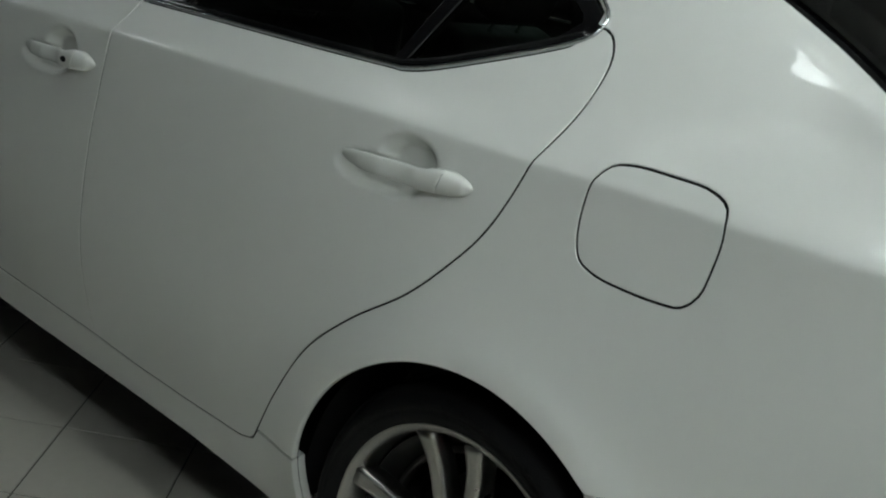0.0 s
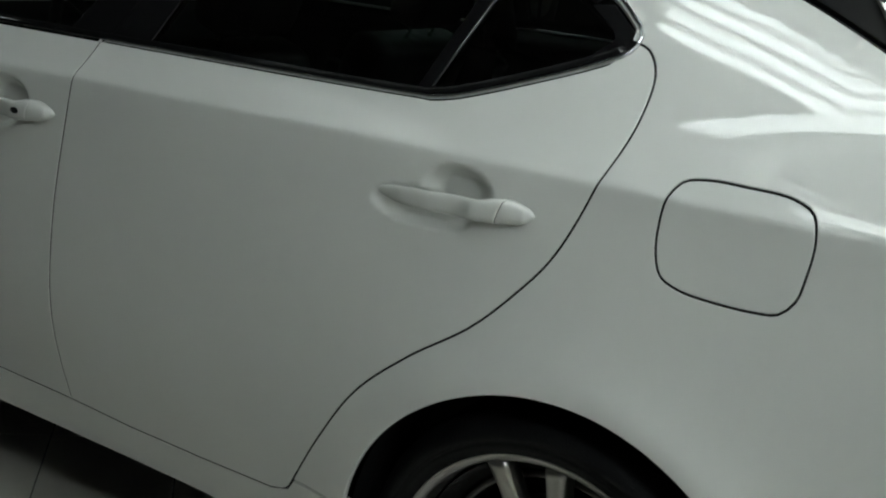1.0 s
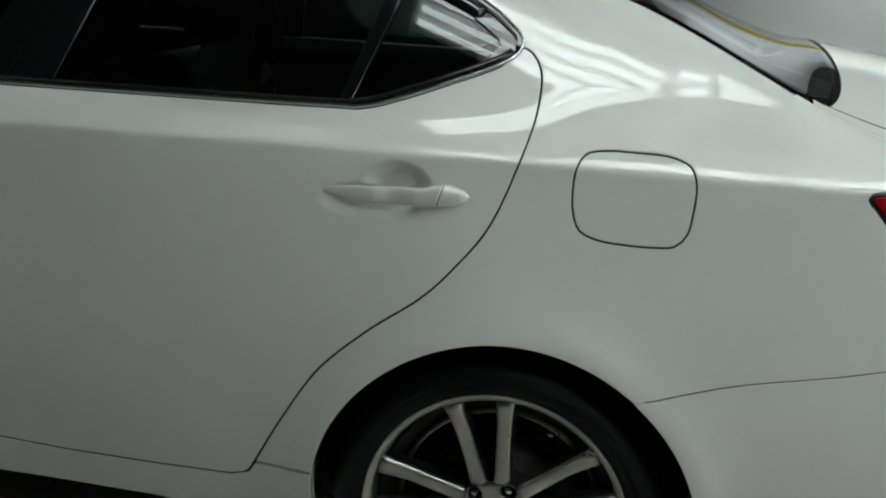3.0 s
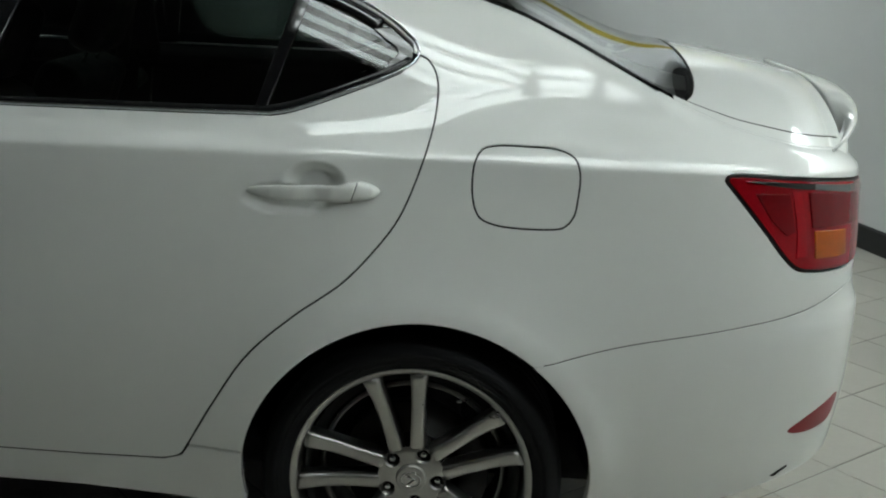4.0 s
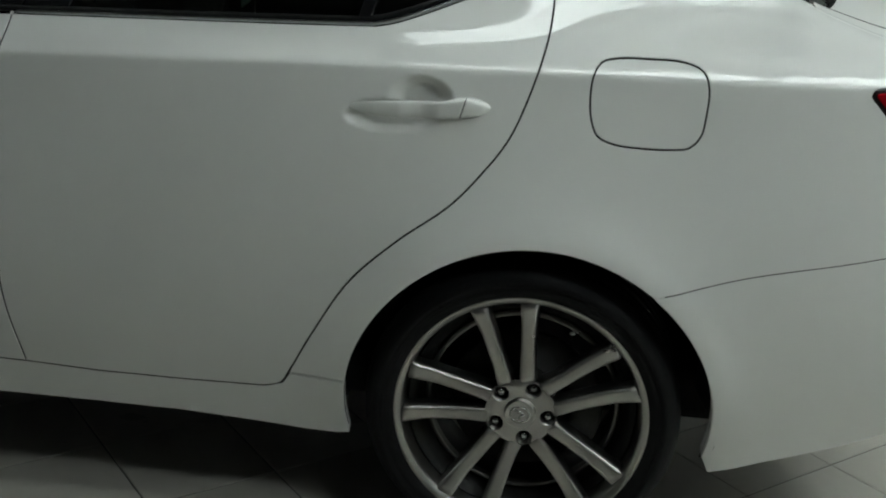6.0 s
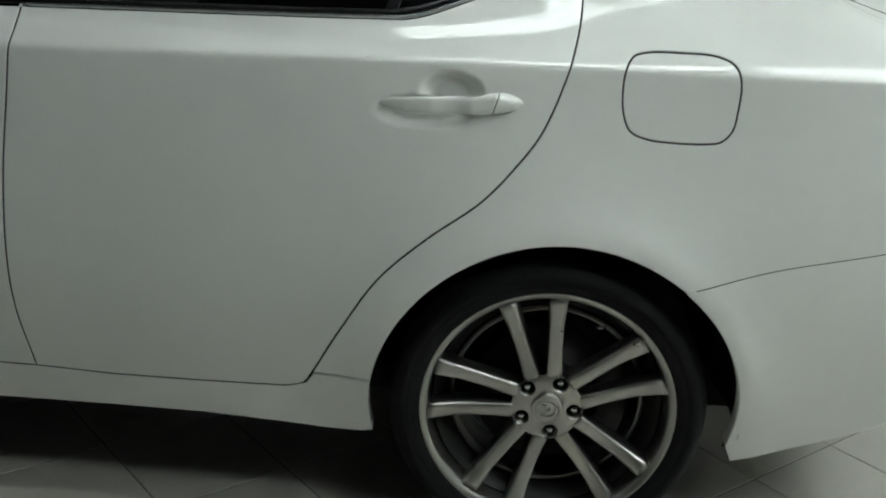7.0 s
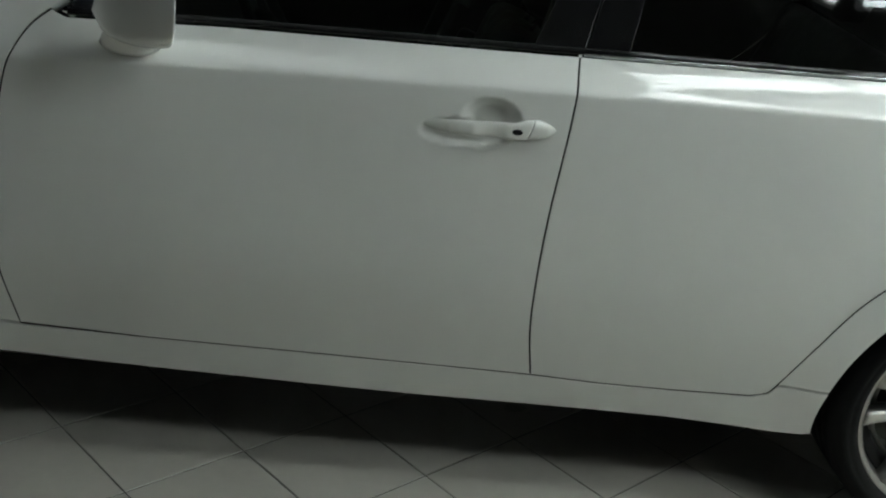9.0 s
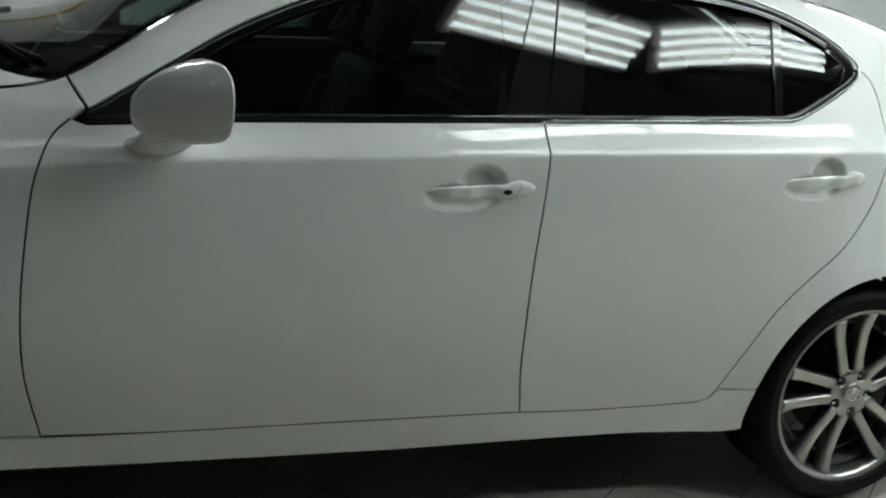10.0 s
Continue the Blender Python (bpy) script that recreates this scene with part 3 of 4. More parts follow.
# skin on top: bonnet, windscreen, roof, rear window, boot lid
def top_skin(name, u0, u1, b0, b1, mat, edge=0.99, lift=0.0, label="", nu=40, nv=40, k=2.0):
    """A skin across the top of the car, from one rail to the other."""
    bm = bmesh.new()
    rows = []
    for i in range(nu + 1):
        s = i / nu
        v = np.linspace(-edge, edge, nv + 1)
        bow = 1 - np.abs(v) ** k
        u = (u0 + b0 * bow) * (1 - s) + (u1 + b1 * bow) * s
        p, n = frame_of(top, np.stack([u, v], 1), lift)
        rows.append([bm.verts.new(tuple(q)) for q in p])
    for a, b in zip(rows, rows[1:]):
        for j in range(nv):
            bm.faces.new((a[j], a[j + 1], b[j + 1], b[j]))
    return part(name, bm, mat, car, label)


top_skin("bonnet", -4.25, -2.13, 0, -0.30, PAINT)
top_skin("windscreen", -2.09, -1.50, -0.28, -0.04, SCREENGLASS, 0.95)
top_skin("roof", -1.495, -0.055, -0.04, 0.02, PAINT, 0.995)
top_skin("rear_window", -0.05, 0.538, 0.02, 0.065, REARGLASS, 0.955, nv=80, k=7)
top_skin("boot_lid", 0.546, 1.12, 0.068, 0, PAINT, 0.946, nu=70, nv=80, k=7)

# windows on each side
for far, surf in ((False, side), (True, far_side)):
    for name, u0, u1 in (("front_door_window", -2.06, -0.94), ("rear_door_window", -0.94, -0.315), ("quarter_window", -0.315, -0.05)):
        us = np.linspace(u0, u1, 40)
        tops = np.array(DLO_TOP)[::-1]
        zt = np.interp(us, tops[:, 0], tops[:, 1])
        lows = np.array(BELT + DLO_KINK)
        zb = np.interp(us, lows[:, 0], lows[:, 1])
        ring = [(u, z) for u, z in zip(us, zb - 0.01)] + [(u, z) for u, z in zip(us[::-1], np.maximum(zt, zb + 0.002)[::-1])]
        panel(name, ring, surf, SIDEGLASS if name == "front_door_window" else PRIVACY, car, step=0.04, gap=0, depth=0, lift=-0.012)
    for name, u0, u1, v0, v1 in (("front_door_pillar", -1.135, -1.030, -0.985, -0.932), ("rear_door_pillar", -1.024, -0.935, -0.925, -0.855), ("divider_bar", -0.368, -0.346, -0.298, -0.272)):
        t0, t1 = (float(np.interp(v, np.array(DLO_TOP)[::-1, 0], np.array(DLO_TOP)[::-1, 1])) - 0.002 for v in (v0, v1))
        panel(name, [(u0, 1.07), (u1, 1.075), (v1, t1), (v0, t0)], surf, GLOSSBLACK, car, step=0.03, gap=0, depth=0.02, lift=-0.006)
    strip("window_frame", [(u - 0.004, z - np.interp(u, (-2.0, -1.4, -1.0), (0.018, 0.012, 0.008))) for u, z in DLO_TOP[8:-3]], surf, GLOSSBLACK, car, 0.03, 0.003, lift=-0.006)
    strip("belt_moulding", [(u, float(belt(u)) - 0.001) for u in np.arange(-2.06, -0.33, 0.015)] + [(u - 0.004, z + 0.001) for u, z in DLO_KINK[:-4]], surf, GLOSSBLACK, car, 0.016, 0.004)
    edge_line = np.array([(u, float(belt(u))) for u in np.arange(-1.03, -0.34, 0.015)] + DLO_KINK[:-1] + [q for q in DLO_TOP if q[0] > -1.0])
    run = np.gradient(edge_line, axis=0)
    run /= np.linalg.norm(run, axis=1, keepdims=True)
    if not far:
        out = edge_line + np.stack([run[:, 1], -run[:, 0]], 1) * 0.0075
        strip("chrome_trim", out, surf, SATIN, car, 0.0065, 0.005)
    # black strips fill the panel gaps to imitate the shade inside them
    for line in (B_GAP, F_GAP, R_GAP, spline(BOTTOM + BOTTOM_F[1:], 0.02)):
        strip("gap_seal", line, surf, SEAM, car, 0.010, 0.0012, lift=-0.0034)
    strip("gap_seal", SEAM_LINE[2:], surf, SEAM, car, 0.006, 0.001, lift=-0.003)

# tail lamps
TAILBLACK = material("black_lamp_bezel", (0.015, 0.008, 0.008), 0.35, coat=0.25, coat_rough=0.05, spec=0.2, spots=0.1)
LAMPRED = material("red_lamp_lens", (0.29, 0.003, 0.008), 0.25, coat=0.7, coat_rough=0.01, spec=0.1, spots=0.15, scale=40)
for surf in (side, far_side):
    panel("tail_lamp", LAMP_OUT, surf, TAILBLACK, car, step=0.02, gap=0.003)


# ---- wheels ----
def wheel_parts(w):
    """A wheel in its own space: axle along y, outer face at small y, centre at the origin."""
    R = 0.3225
    tyre = [(0.226, 0.045), (0.238, 0.022), (0.246, 0.012), (0.258, 0.004), (0.270, 0.0015), (0.2755, 0.003), (0.276, 0.0005), (0.290, 0.002), (0.302, 0.010), (0.311, 0.020), (0.3165, 0.032)]
    for k in range(4):
        y0 = 0.036 + k * 0.05
        tyre += [(R - 0.001, y0 + 0.004), (R, y0 + 0.02), (R - 0.0005, y0 + 0.042), (R - 0.008, y0 + 0.0435), (R - 0.008, y0 + 0.0485)]
    tyre += [(0.316, 0.238), (0.300, 0.252), (0.270, 0.258), (0.235, 0.245), (0.222, 0.225)]
    part("tyre", lathe([(np.interp(r, (0.226, 0.2755, 0.33), (0.242, 0.283, 0.33)), y) for r, y in tyre], 96), TYRE, w, "black low-profile tyre")
    k = 1.065
    rim = [(0.2230, 0.060), (0.2262, 0.034), (0.2290, 0.0215), (0.2320, 0.0165), (0.2380, 0.0130), (0.2415, 0.0110), (0.2440, 0.0125), (0.2445, 0.020), (0.236, 0.032)]
    part("rim_lip", lathe([(r * k, y) for r, y in rim], 96), ALLOY, w, "silver alloy rim with a scuffed edge")
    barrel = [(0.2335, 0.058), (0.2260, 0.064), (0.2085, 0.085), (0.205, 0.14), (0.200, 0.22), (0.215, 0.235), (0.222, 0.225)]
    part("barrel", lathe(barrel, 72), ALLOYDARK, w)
    delta = radians(12)
    for k in range(5):
        mid = math.pi / 2 + delta + k * 2 * math.pi / 5
        for s in (-1, 1):
            bm = bmesh.new()
            rows = []
            for i in range(13):
                q = i / 12
                r = 0.060 + q * 0.177
                off = s * (0.0225 + 0.029 * q ** 1.15)
                wdt = 0.0165 - 0.0028 * math.sin(q * math.pi) + 0.0025 * q
                face = 0.033 + 0.003 * max(0, 1 - q / 0.08) - 0.006 * q - 0.010 * max(0, q - 0.7) / 0.3 + 0.004 * math.sin(q * math.pi)
                back = face + 0.045 - 0.012 * q
                row = []
                for a, b in ((-1, back), (-1.0, face + 0.008), (-0.86, face + 0.0015), (-0.5, face), (0.5, face), (0.86, face + 0.0015), (1.0, face + 0.008), (1, back)):
                    c = off + a * wdt * (1.12 if b == back else 1)
                    row.append(bm.verts.new((r * math.cos(mid) + c * math.sin(mid), b, r * math.sin(mid) - c * math.cos(mid))))
                rows.append(row)
            for a, b in zip(rows, rows[1:]):
                for j in range(8):
                    bm.faces.new((a[j], a[(j + 1) % 8], b[(j + 1) % 8], b[j]))
            bm.faces.new(rows[0])
            bm.faces.new(rows[-1])
            part("spoke", bm, ALLOY, w)
    # hub plate with five deep wells for the nuts
    ring = lambda cx, cz, r, n: [(cx + r * math.cos(a), cz + r * math.sin(a)) for a in np.linspace(0, 2 * math.pi, n, endpoint=False)]
    spots = [(0.0572 * math.cos(a), 0.0572 * math.sin(a)) for a in (delta + radians(54) + k * 2 * math.pi / 5 for k in range(5))]
    dish = lambda a, b: np.stack([a, 0.0332 + 20 * np.maximum(0, np.hypot(a, b) - 0.060) ** 2, b], -1)
    panel("hub", ring(0, 0, 0.0715, 60), dish, ALLOY, w, holes=[ring(x, z, 0.0178, 24) for x, z in spots], step=0.012, gap=0, depth=0.03)
    for x, z in spots:
        # wells take the alloy darkened to stand for shade in a recess
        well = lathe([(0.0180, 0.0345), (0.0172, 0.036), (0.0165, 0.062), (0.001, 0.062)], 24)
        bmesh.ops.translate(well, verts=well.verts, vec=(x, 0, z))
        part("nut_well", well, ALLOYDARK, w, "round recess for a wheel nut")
        nut = bmesh.new()
        bmesh.ops.create_cone(nut, cap_ends=True, segments=6, radius1=0.0112, radius2=0.0100, depth=0.022, matrix=pose(x, 0.053, z, 90, 20, 0))
        bmesh.ops.bevel(nut, geom=nut.edges[:], offset=0.0012, segments=2, affect="EDGES")
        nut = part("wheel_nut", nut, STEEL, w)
        tip = lathe([(0.0001, 0.0395), (0.0045, 0.0398), (0.0066, 0.0412), (0.0070, 0.046)], 18)
        bmesh.ops.translate(tip, verts=tip.verts, vec=(x, 0, z))
        part("nut_tip", tip, CHROME, nut)
    step_ring = lathe([(0.2030, 0.090), (0.1985, 0.0865), (0.1935, 0.0855), (0.1920, 0.088), (0.1920, 0.105)], 72)
    part("barrel_step", step_ring, ALLOYMID, w)
    cap = lathe([(0.0001, 0.0245), (0.016, 0.0247), (0.0265, 0.0258), (0.0285, 0.0250), (0.0315, 0.0262), (0.0330, 0.0335)], 48)
    cap = part("centre_cap", cap, ALLOY, w, "silver centre cap with a plain oval mark")
    ring = bmesh.new()
    rows = []
    for i in range(40):
        a = i / 40 * 2 * math.pi
        c = Vector((0.0205 * math.cos(a), 0.0252, 0.0165 * math.sin(a)))
        d = Vector((math.cos(a), 0, math.sin(a)))
        rows.append([ring.verts.new(c + d * 0.0018 * math.cos(b) + Vector((0, -0.0016 * math.sin(b), 0))) for b in np.linspace(0, 2 * math.pi, 6, endpoint=False)])
    for i in range(40):
        for j in range(6):
            ring.faces.new((rows[i][j], rows[i][(j + 1) % 6], rows[(i + 1) % 40][(j + 1) % 6], rows[(i + 1) % 40][j]))
    part("cap_mark", ring, CHROME, cap)
    for a0, a1 in (((-0.010, 0.010), (0.009, 0.002)), ((-0.006, -0.010), (0.009, 0.002))):
        d = Vector((a1[0] - a0[0], 0, a1[1] - a0[1]))
        s = Vector((-d.z, 0, d.x)).normalized() * 0.0017
        b = bmesh.new()
        v = [b.verts.new(Vector((q[0], y, q[1])) + t) for y in (0.0232, 0.0262) for q, t in ((a0, s), (a1, s), (a1, -s), (a0, -s))]
        for f in ((0, 1, 2, 3), (4, 5, 6, 7), (0, 1, 5, 4), (1, 2, 6, 5), (2, 3, 7, 6), (3, 0, 4, 7)):
            b.faces.new([v[i] for i in f])
        part("cap_bar", b, CHROME, cap)
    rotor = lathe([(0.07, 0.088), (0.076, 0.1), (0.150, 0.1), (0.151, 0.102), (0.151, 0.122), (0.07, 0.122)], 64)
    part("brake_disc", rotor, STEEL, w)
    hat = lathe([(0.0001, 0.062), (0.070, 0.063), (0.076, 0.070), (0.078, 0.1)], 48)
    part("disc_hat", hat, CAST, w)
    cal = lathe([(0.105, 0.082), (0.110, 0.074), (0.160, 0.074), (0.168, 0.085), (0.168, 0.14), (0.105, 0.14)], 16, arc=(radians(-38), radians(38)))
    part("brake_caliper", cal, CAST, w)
    valve = bmesh.new()
    bmesh.ops.create_cone(valve, cap_ends=True, segments=10, radius1=0.0045, radius2=0.0035, depth=0.034, matrix=pose(0.196 * math.cos(radians(64)), 0.055, 0.196 * math.sin(radians(64)), 65, 0, 26))
    part("valve_stem", valve, CHROME, w)


def hub_at(m):
    """A wheel stands upright on the floor, whatever the body's pitch."""
    return car.matrix_world.inverted() @ m


rear_wheel = new("wheel")
rear_wheel.parent = car
wheel_parts(rear_wheel)
rear_wheel.matrix_basis = hub_at(pose(0, 0.018, 0.3255))


def twin(ob, m):
    made = {}
    for o in (ob, *ob.children_recursive):
        made[o] = o.copy()
        scene.collection.objects.link(made[o])
        made[o].parent = made.get(o.parent, o.parent)
    made[ob].matrix_basis = hub_at(m)


twin(rear_wheel, pose(-WHEELBASE, 0.018, 0.3255))
twin(rear_wheel, pose(0, 1.782, 0.3255, 0, 0, 180))
twin(rear_wheel, pose(-WHEELBASE, 1.782, 0.3255, 0, 0, 180))

# wheel housings and underside
for x0 in (ARCH_X, ARCH_X - WHEELBASE):
    for y0, y1 in ((0.055, 0.34), (1.46, 1.745)):
        bm = lathe([(ARCH_R + 0.012, y0), (ARCH_R + 0.02, (y0 + y1) / 2), (ARCH_R, y1 if y0 < 0.9 else y0)] if y0 < 0.9 else [(ARCH_R, y0), (ARCH_R + 0.02, (y0 + y1) / 2), (ARCH_R + 0.012, y1)], 40, arc=(radians(-6), radians(186)))
        bmesh.ops.translate(bm, verts=bm.verts, vec=(x0, 0, ARCH_Z))
        part("wheel_housing", bm, PLASTIC, car)
part("underbody", box(-3.3, 0.75, 0.35, 1.45, 0.19, 0.33, 0.03), SEAM, car)
part("sill_floor", box(-2.3, -0.4, 0.09, 1.71, 0.245, 0.30, 0.02), SEAM, car)


# ---- door handles ----
def handle_mesh(mat_part, x0, z0, flip):
    """A bow handle: a tapering grip from the front tip to a seam, and a pointed end cap behind it."""
    y_of = lambda u, z: float(side(np.array([u]), np.array([z]))[0, 1])
    L = 0.276
    xs = x0 - L / 2
    def section(s):
        u = xs + L * s
        hgt = np.interp(s, (0, 0.015, 0.05, 0.12, 0.25, 0.5, 0.68, 0.715, 0.755, 0.80, 0.85, 0.90, 0.95, 0.985, 1.0), (0.0012, 0.0035, 0.0072, 0.0115, 0.0150, 0.0160, 0.0172, 0.0184, 0.0202, 0.0208, 0.0196, 0.0166, 0.0110, 0.0050, 0.0012))
        mid = np.interp(s, (0, 0.25, 0.5, 0.68, 0.755, 0.88, 1.0), (-0.0060, -0.0042, -0.0030, -0.0020, 0.0014, 0.0022, 0.0020))
        out = np.interp(s, (0, 0.06, 0.2, 0.5, 0.8, 0.93, 1.0), (0.002, 0.010, 0.022, 0.029, 0.027, 0.018, 0.004))
        thick = np.interp(s, (0, 0.1, 0.5, 0.70, 0.83, 1.0), (0.004, 0.009, 0.010, 0.013, 0.03, 0.012))
        skin = y_of(u, z0 + 0.05)
        return u, z0 + mid, skin - out, hgt, thick
    def loft(s0, s1, n, thin=0.0):
        bm = bmesh.new()
        rows = []
        for s in np.linspace(s0, s1, n):
            u, z, y, h, t = section(s)
            y, h, t = y + thin, h - thin, t - 2 * thin
            lean = 0.30 * math.exp(-(((s - 0.80) / 0.05) ** 2))
            ring = []
            for a in np.linspace(0, 2 * math.pi, 18, endpoint=False):
                c, d = math.cos(a), math.sin(a)
                c, d = math.copysign(abs(c) ** 0.8, c), math.copysign(abs(d) ** 0.8, d)
                yy = y + (t * 0.55) * (1 + c)
                zz = z + h * d
                uu = u + lean * h * d
                ring.append(bm.verts.new((uu, yy if not flip else 1.8 - yy, zz)))
            rows.append(ring)
        for a, b in zip(rows, rows[1:]):
            for j in range(18):
                bm.faces.new((a[j], a[(j + 1) % 18], b[(j + 1) % 18], b[j]))
        bm.faces.new(rows[0])
        bm.faces.new(rows[-1])
        return bm
    grip = part("door_handle", loft(0, 0.797, 60), PAINT, mat_part, "body-coloured bow door handle")
    part("handle_cap", loft(0.803, 1.0, 24), PAINT, grip)
    part("handle_seam", loft(0.790, 0.810, 4, 0.0018), SEAM, grip)
    bm = bmesh.new()
    u, z, y, h, t = section(0.70)
    yy = y - 0.0008
    bmesh.ops.create_uvsphere(bm, u_segments=16, v_segments=8, radius=1.0, matrix=Matrix.Translation((u, yy if not flip else 1.8 - yy, z)) @ Matrix.Diagonal((0.011, 0.002, 0.0062, 1)))
    return grip, bm


for (x0, z0), key in zip(HANDLES, ("rd", "fd")):
    for far in (False, True):
        grip, dot = handle_mesh(panels[key, far], x0, z0, far)
        if key == "fd":
            part("lock_button", dot, PLASTIC, grip, "black oval lock button")
        else:
            dot.free()


# ---- door mirrors ----
def mirror(far):
    """A door mirror: a rounded shell from the upright rear rim to a nose that sweeps in to the door."""
    n = 32
    bm = bmesh.new()
    rows = []
    across = np.array((-0.37, 0.93))
    for q in [-0.02] + list(1 - np.cos(np.linspace(0, math.pi / 2, 14))):
        k = math.sqrt(max(0.0004, 1 - max(q, 0) ** 1.9)) * (0.985 if q < 0 else 1)
        cx, cy, cz = -1.842 - 0.142 * q, -0.108 + 0.048 * q, 1.122 - 0.040 * q
        ring = []
        for a in np.linspace(0, 2 * math.pi, n, endpoint=False):
            c, s = math.cos(a), math.sin(a)
            c, s = math.copysign(abs(c) ** 0.70, c), math.copysign(abs(s) ** 0.70, s)
            w = 0.092 * k * c
            x, y = cx + across[0] * w, cy + across[1] * w
            ring.append(bm.verts.new((x, y if not far else 1.8 - y, cz + 0.078 * k * s)))
        rows.append(ring)
    for a, b in zip(rows, rows[1:]):
        for j in range(n):
            bm.faces.new((a[j], a[(j + 1) % n], b[(j + 1) % n], b[j]))
    bm.faces.new(rows[-1])
    rim = [v.co.copy() for v in rows[0]]
    mid = sum(rim, Vector()) / n
    inner = [bm.verts.new(mid + (p - mid) * 0.93 + Vector((-0.004, 0, 0))) for p in rim]
    for j in range(n):
        bm.faces.new((rows[0][j], rows[0][(j + 1) % n], inner[(j + 1) % n], inner[j]))
    faces = [v.co.copy() for v in inner]
    shell = part("door_mirror", bm, PAINT, car, "body-coloured rounded door mirror housing")
    bm = bmesh.new()
    bm.faces.new([bm.verts.new(p + Vector((-0.003, 0, 0))) for p in faces])
    part("mirror_glass", bm, CHROME, shell, "silvered mirror glass", smooth=False)
    # foot on the door
    bm = bmesh.new()
    rows = []
    for q, x, y, z, rx, rz in ((0, -1.935, 0.06, 1.005, 0.066, 0.022), (0.3, -1.93, 0.02, 1.004, 0.062, 0.020), (0.6, -1.925, -0.015, 1.010, 0.054, 0.020), (0.85, -1.915, -0.045, 1.030, 0.056, 0.026), (1, -1.90, -0.07, 1.062, 0.052, 0.03)):
        ring = []
        for a in np.linspace(0, 2 * math.pi, 20, endpoint=False):
            ring.append(bm.verts.new((x + rx * math.cos(a), y if not far else 1.8 - y, z + rz * math.sin(a))))
        rows.append(ring)
    for a, b in zip(rows, rows[1:]):
        for j in range(20):
            bm.faces.new((a[j], a[(j + 1) % 20], b[(j + 1) % 20], b[j]))
    bm.faces.new(rows[0])
    bm.faces.new(rows[-1])
    part("mirror_foot", bm, PAINT, shell)


mirror(False)
mirror(True)

# black corner piece ahead of the front window
for surf in (side, far_side):
    panel("mirror_sail", [(-2.075, 1.052), (-1.88, 1.06), (-1.88, 1.150), (-2.03, 1.078)], surf, GLOSSBLACK, car, step=0.03, gap=0, depth=0.006, lift=-0.004)
    panel("quarter_bezel", [(-0.12, 1.165), (-0.052, 1.198), (-0.046, 1.212), (-0.054, 1.224), (-0.10, 1.258), (-0.135, 1.255), (-0.085, 1.222), (-0.078, 1.210), (-0.09, 1.196)], surf, GLOSSBLACK, car, step=0.03, gap=0, depth=0.006, lift=-0.007)

# ---- lamps and reflectors at the tail ----
AMBER = material("amber_lamp_lens", (0.44, 0.09, 0.007), 0.2, coat=0.7, coat_rough=0.01, spec=0.1, spots=0.1, scale=60)
DEEPRED = material("dark_red_lens", (0.17, 0.002, 0.005), 0.25, coat=0.7, coat_rough=0.01, spec=0.1, spots=0.1, scale=60)
BRIGHTRED = material("bright_red_lens", (0.36, 0.004, 0.010), 0.25, coat=0.7, coat_rough=0.01, spec=0.1, spots=0.1, scale=60)
SMOKE = material("smoked_lamp_lens", (0.010, 0.007, 0.007), 0.1, coat=1.0, coat_rough=0.01, spots=0.1, scale=60)
CLEAR = material("clear_lamp_lens", (0.12, 0.11, 0.11), 0.15, coat=1.0, coat_rough=0.01, spots=0.1, scale=60)
REFLECTOR = material("red_reflector", (0.22, 0.006, 0.012), 0.3, coat=0.7, coat_rough=0.02, spec=0.2, spots=0.1, scale=120)
for surf in (side, far_side):
    lens_in = [tuple(q) for q in inset(resample(LAMP_OUT if area(LAMP_OUT) > 0 else LAMP_OUT[::-1], 0.009), 0.008)]
    red = panel("lamp_lens", lens_in, surf, LAMPRED, car, step=0.012, gap=0, depth=0.004, lift=0.003, label="glossy red tail lamp lens")
    seg = dict(step=0.012, gap=0.001, depth=0.004, lift=0.0062)
    panel("amber_segment", [(0.822, 0.904), (0.86, 0.904), (0.925, 0.902), (0.93, 0.848), (0.90, 0.846), (0.829, 0.847)], surf, AMBER, red, **seg)
    panel("dark_segment", [(0.674, 0.982), (0.750, 0.982), (0.770, 0.905), (0.750, 0.897), (0.712, 0.928)], surf, DEEPRED, red, **seg)
    panel("reflex_column", [(0.757, 0.988), (0.778, 0.987), (0.797, 0.918), (0.806, 0.852), (0.778, 0.850), (0.776, 0.905)], surf, BRIGHTRED, red, **seg)
    panel("outer_segment", [(0.800, 0.985), (0.90, 0.98), (0.98, 0.973), (0.99, 0.912), (0.815, 0.912)], surf, DEEPRED, red, **seg)
    panel("smoked_strip", [(0.645, 1.007), (0.72, 1.0065), (0.812, 1.002), (0.812, 0.991), (0.77, 0.993), (0.70, 1.000)], surf, SMOKE, red, **seg)
    panel("clear_segment", [(0.815, 1.002), (0.95, 0.995), (1.05, 0.985), (1.05, 0.970), (0.93, 0.980), (0.815, 0.991)], surf, CLEAR, red, **seg)
    tip = spline([(0.815, 0.463), (0.845, 0.484), (0.875, 0.499), (0.930, 0.520), (0.965, 0.527), (0.962, 0.495), (0.945, 0.472), (0.90, 0.460), (0.85, 0.456)], closed=True)
    panel("rear_reflector", tip, surf, REFLECTOR, car, step=0.015, gap=0, depth=0.004, lift=0.0015, label="small red rear reflector")

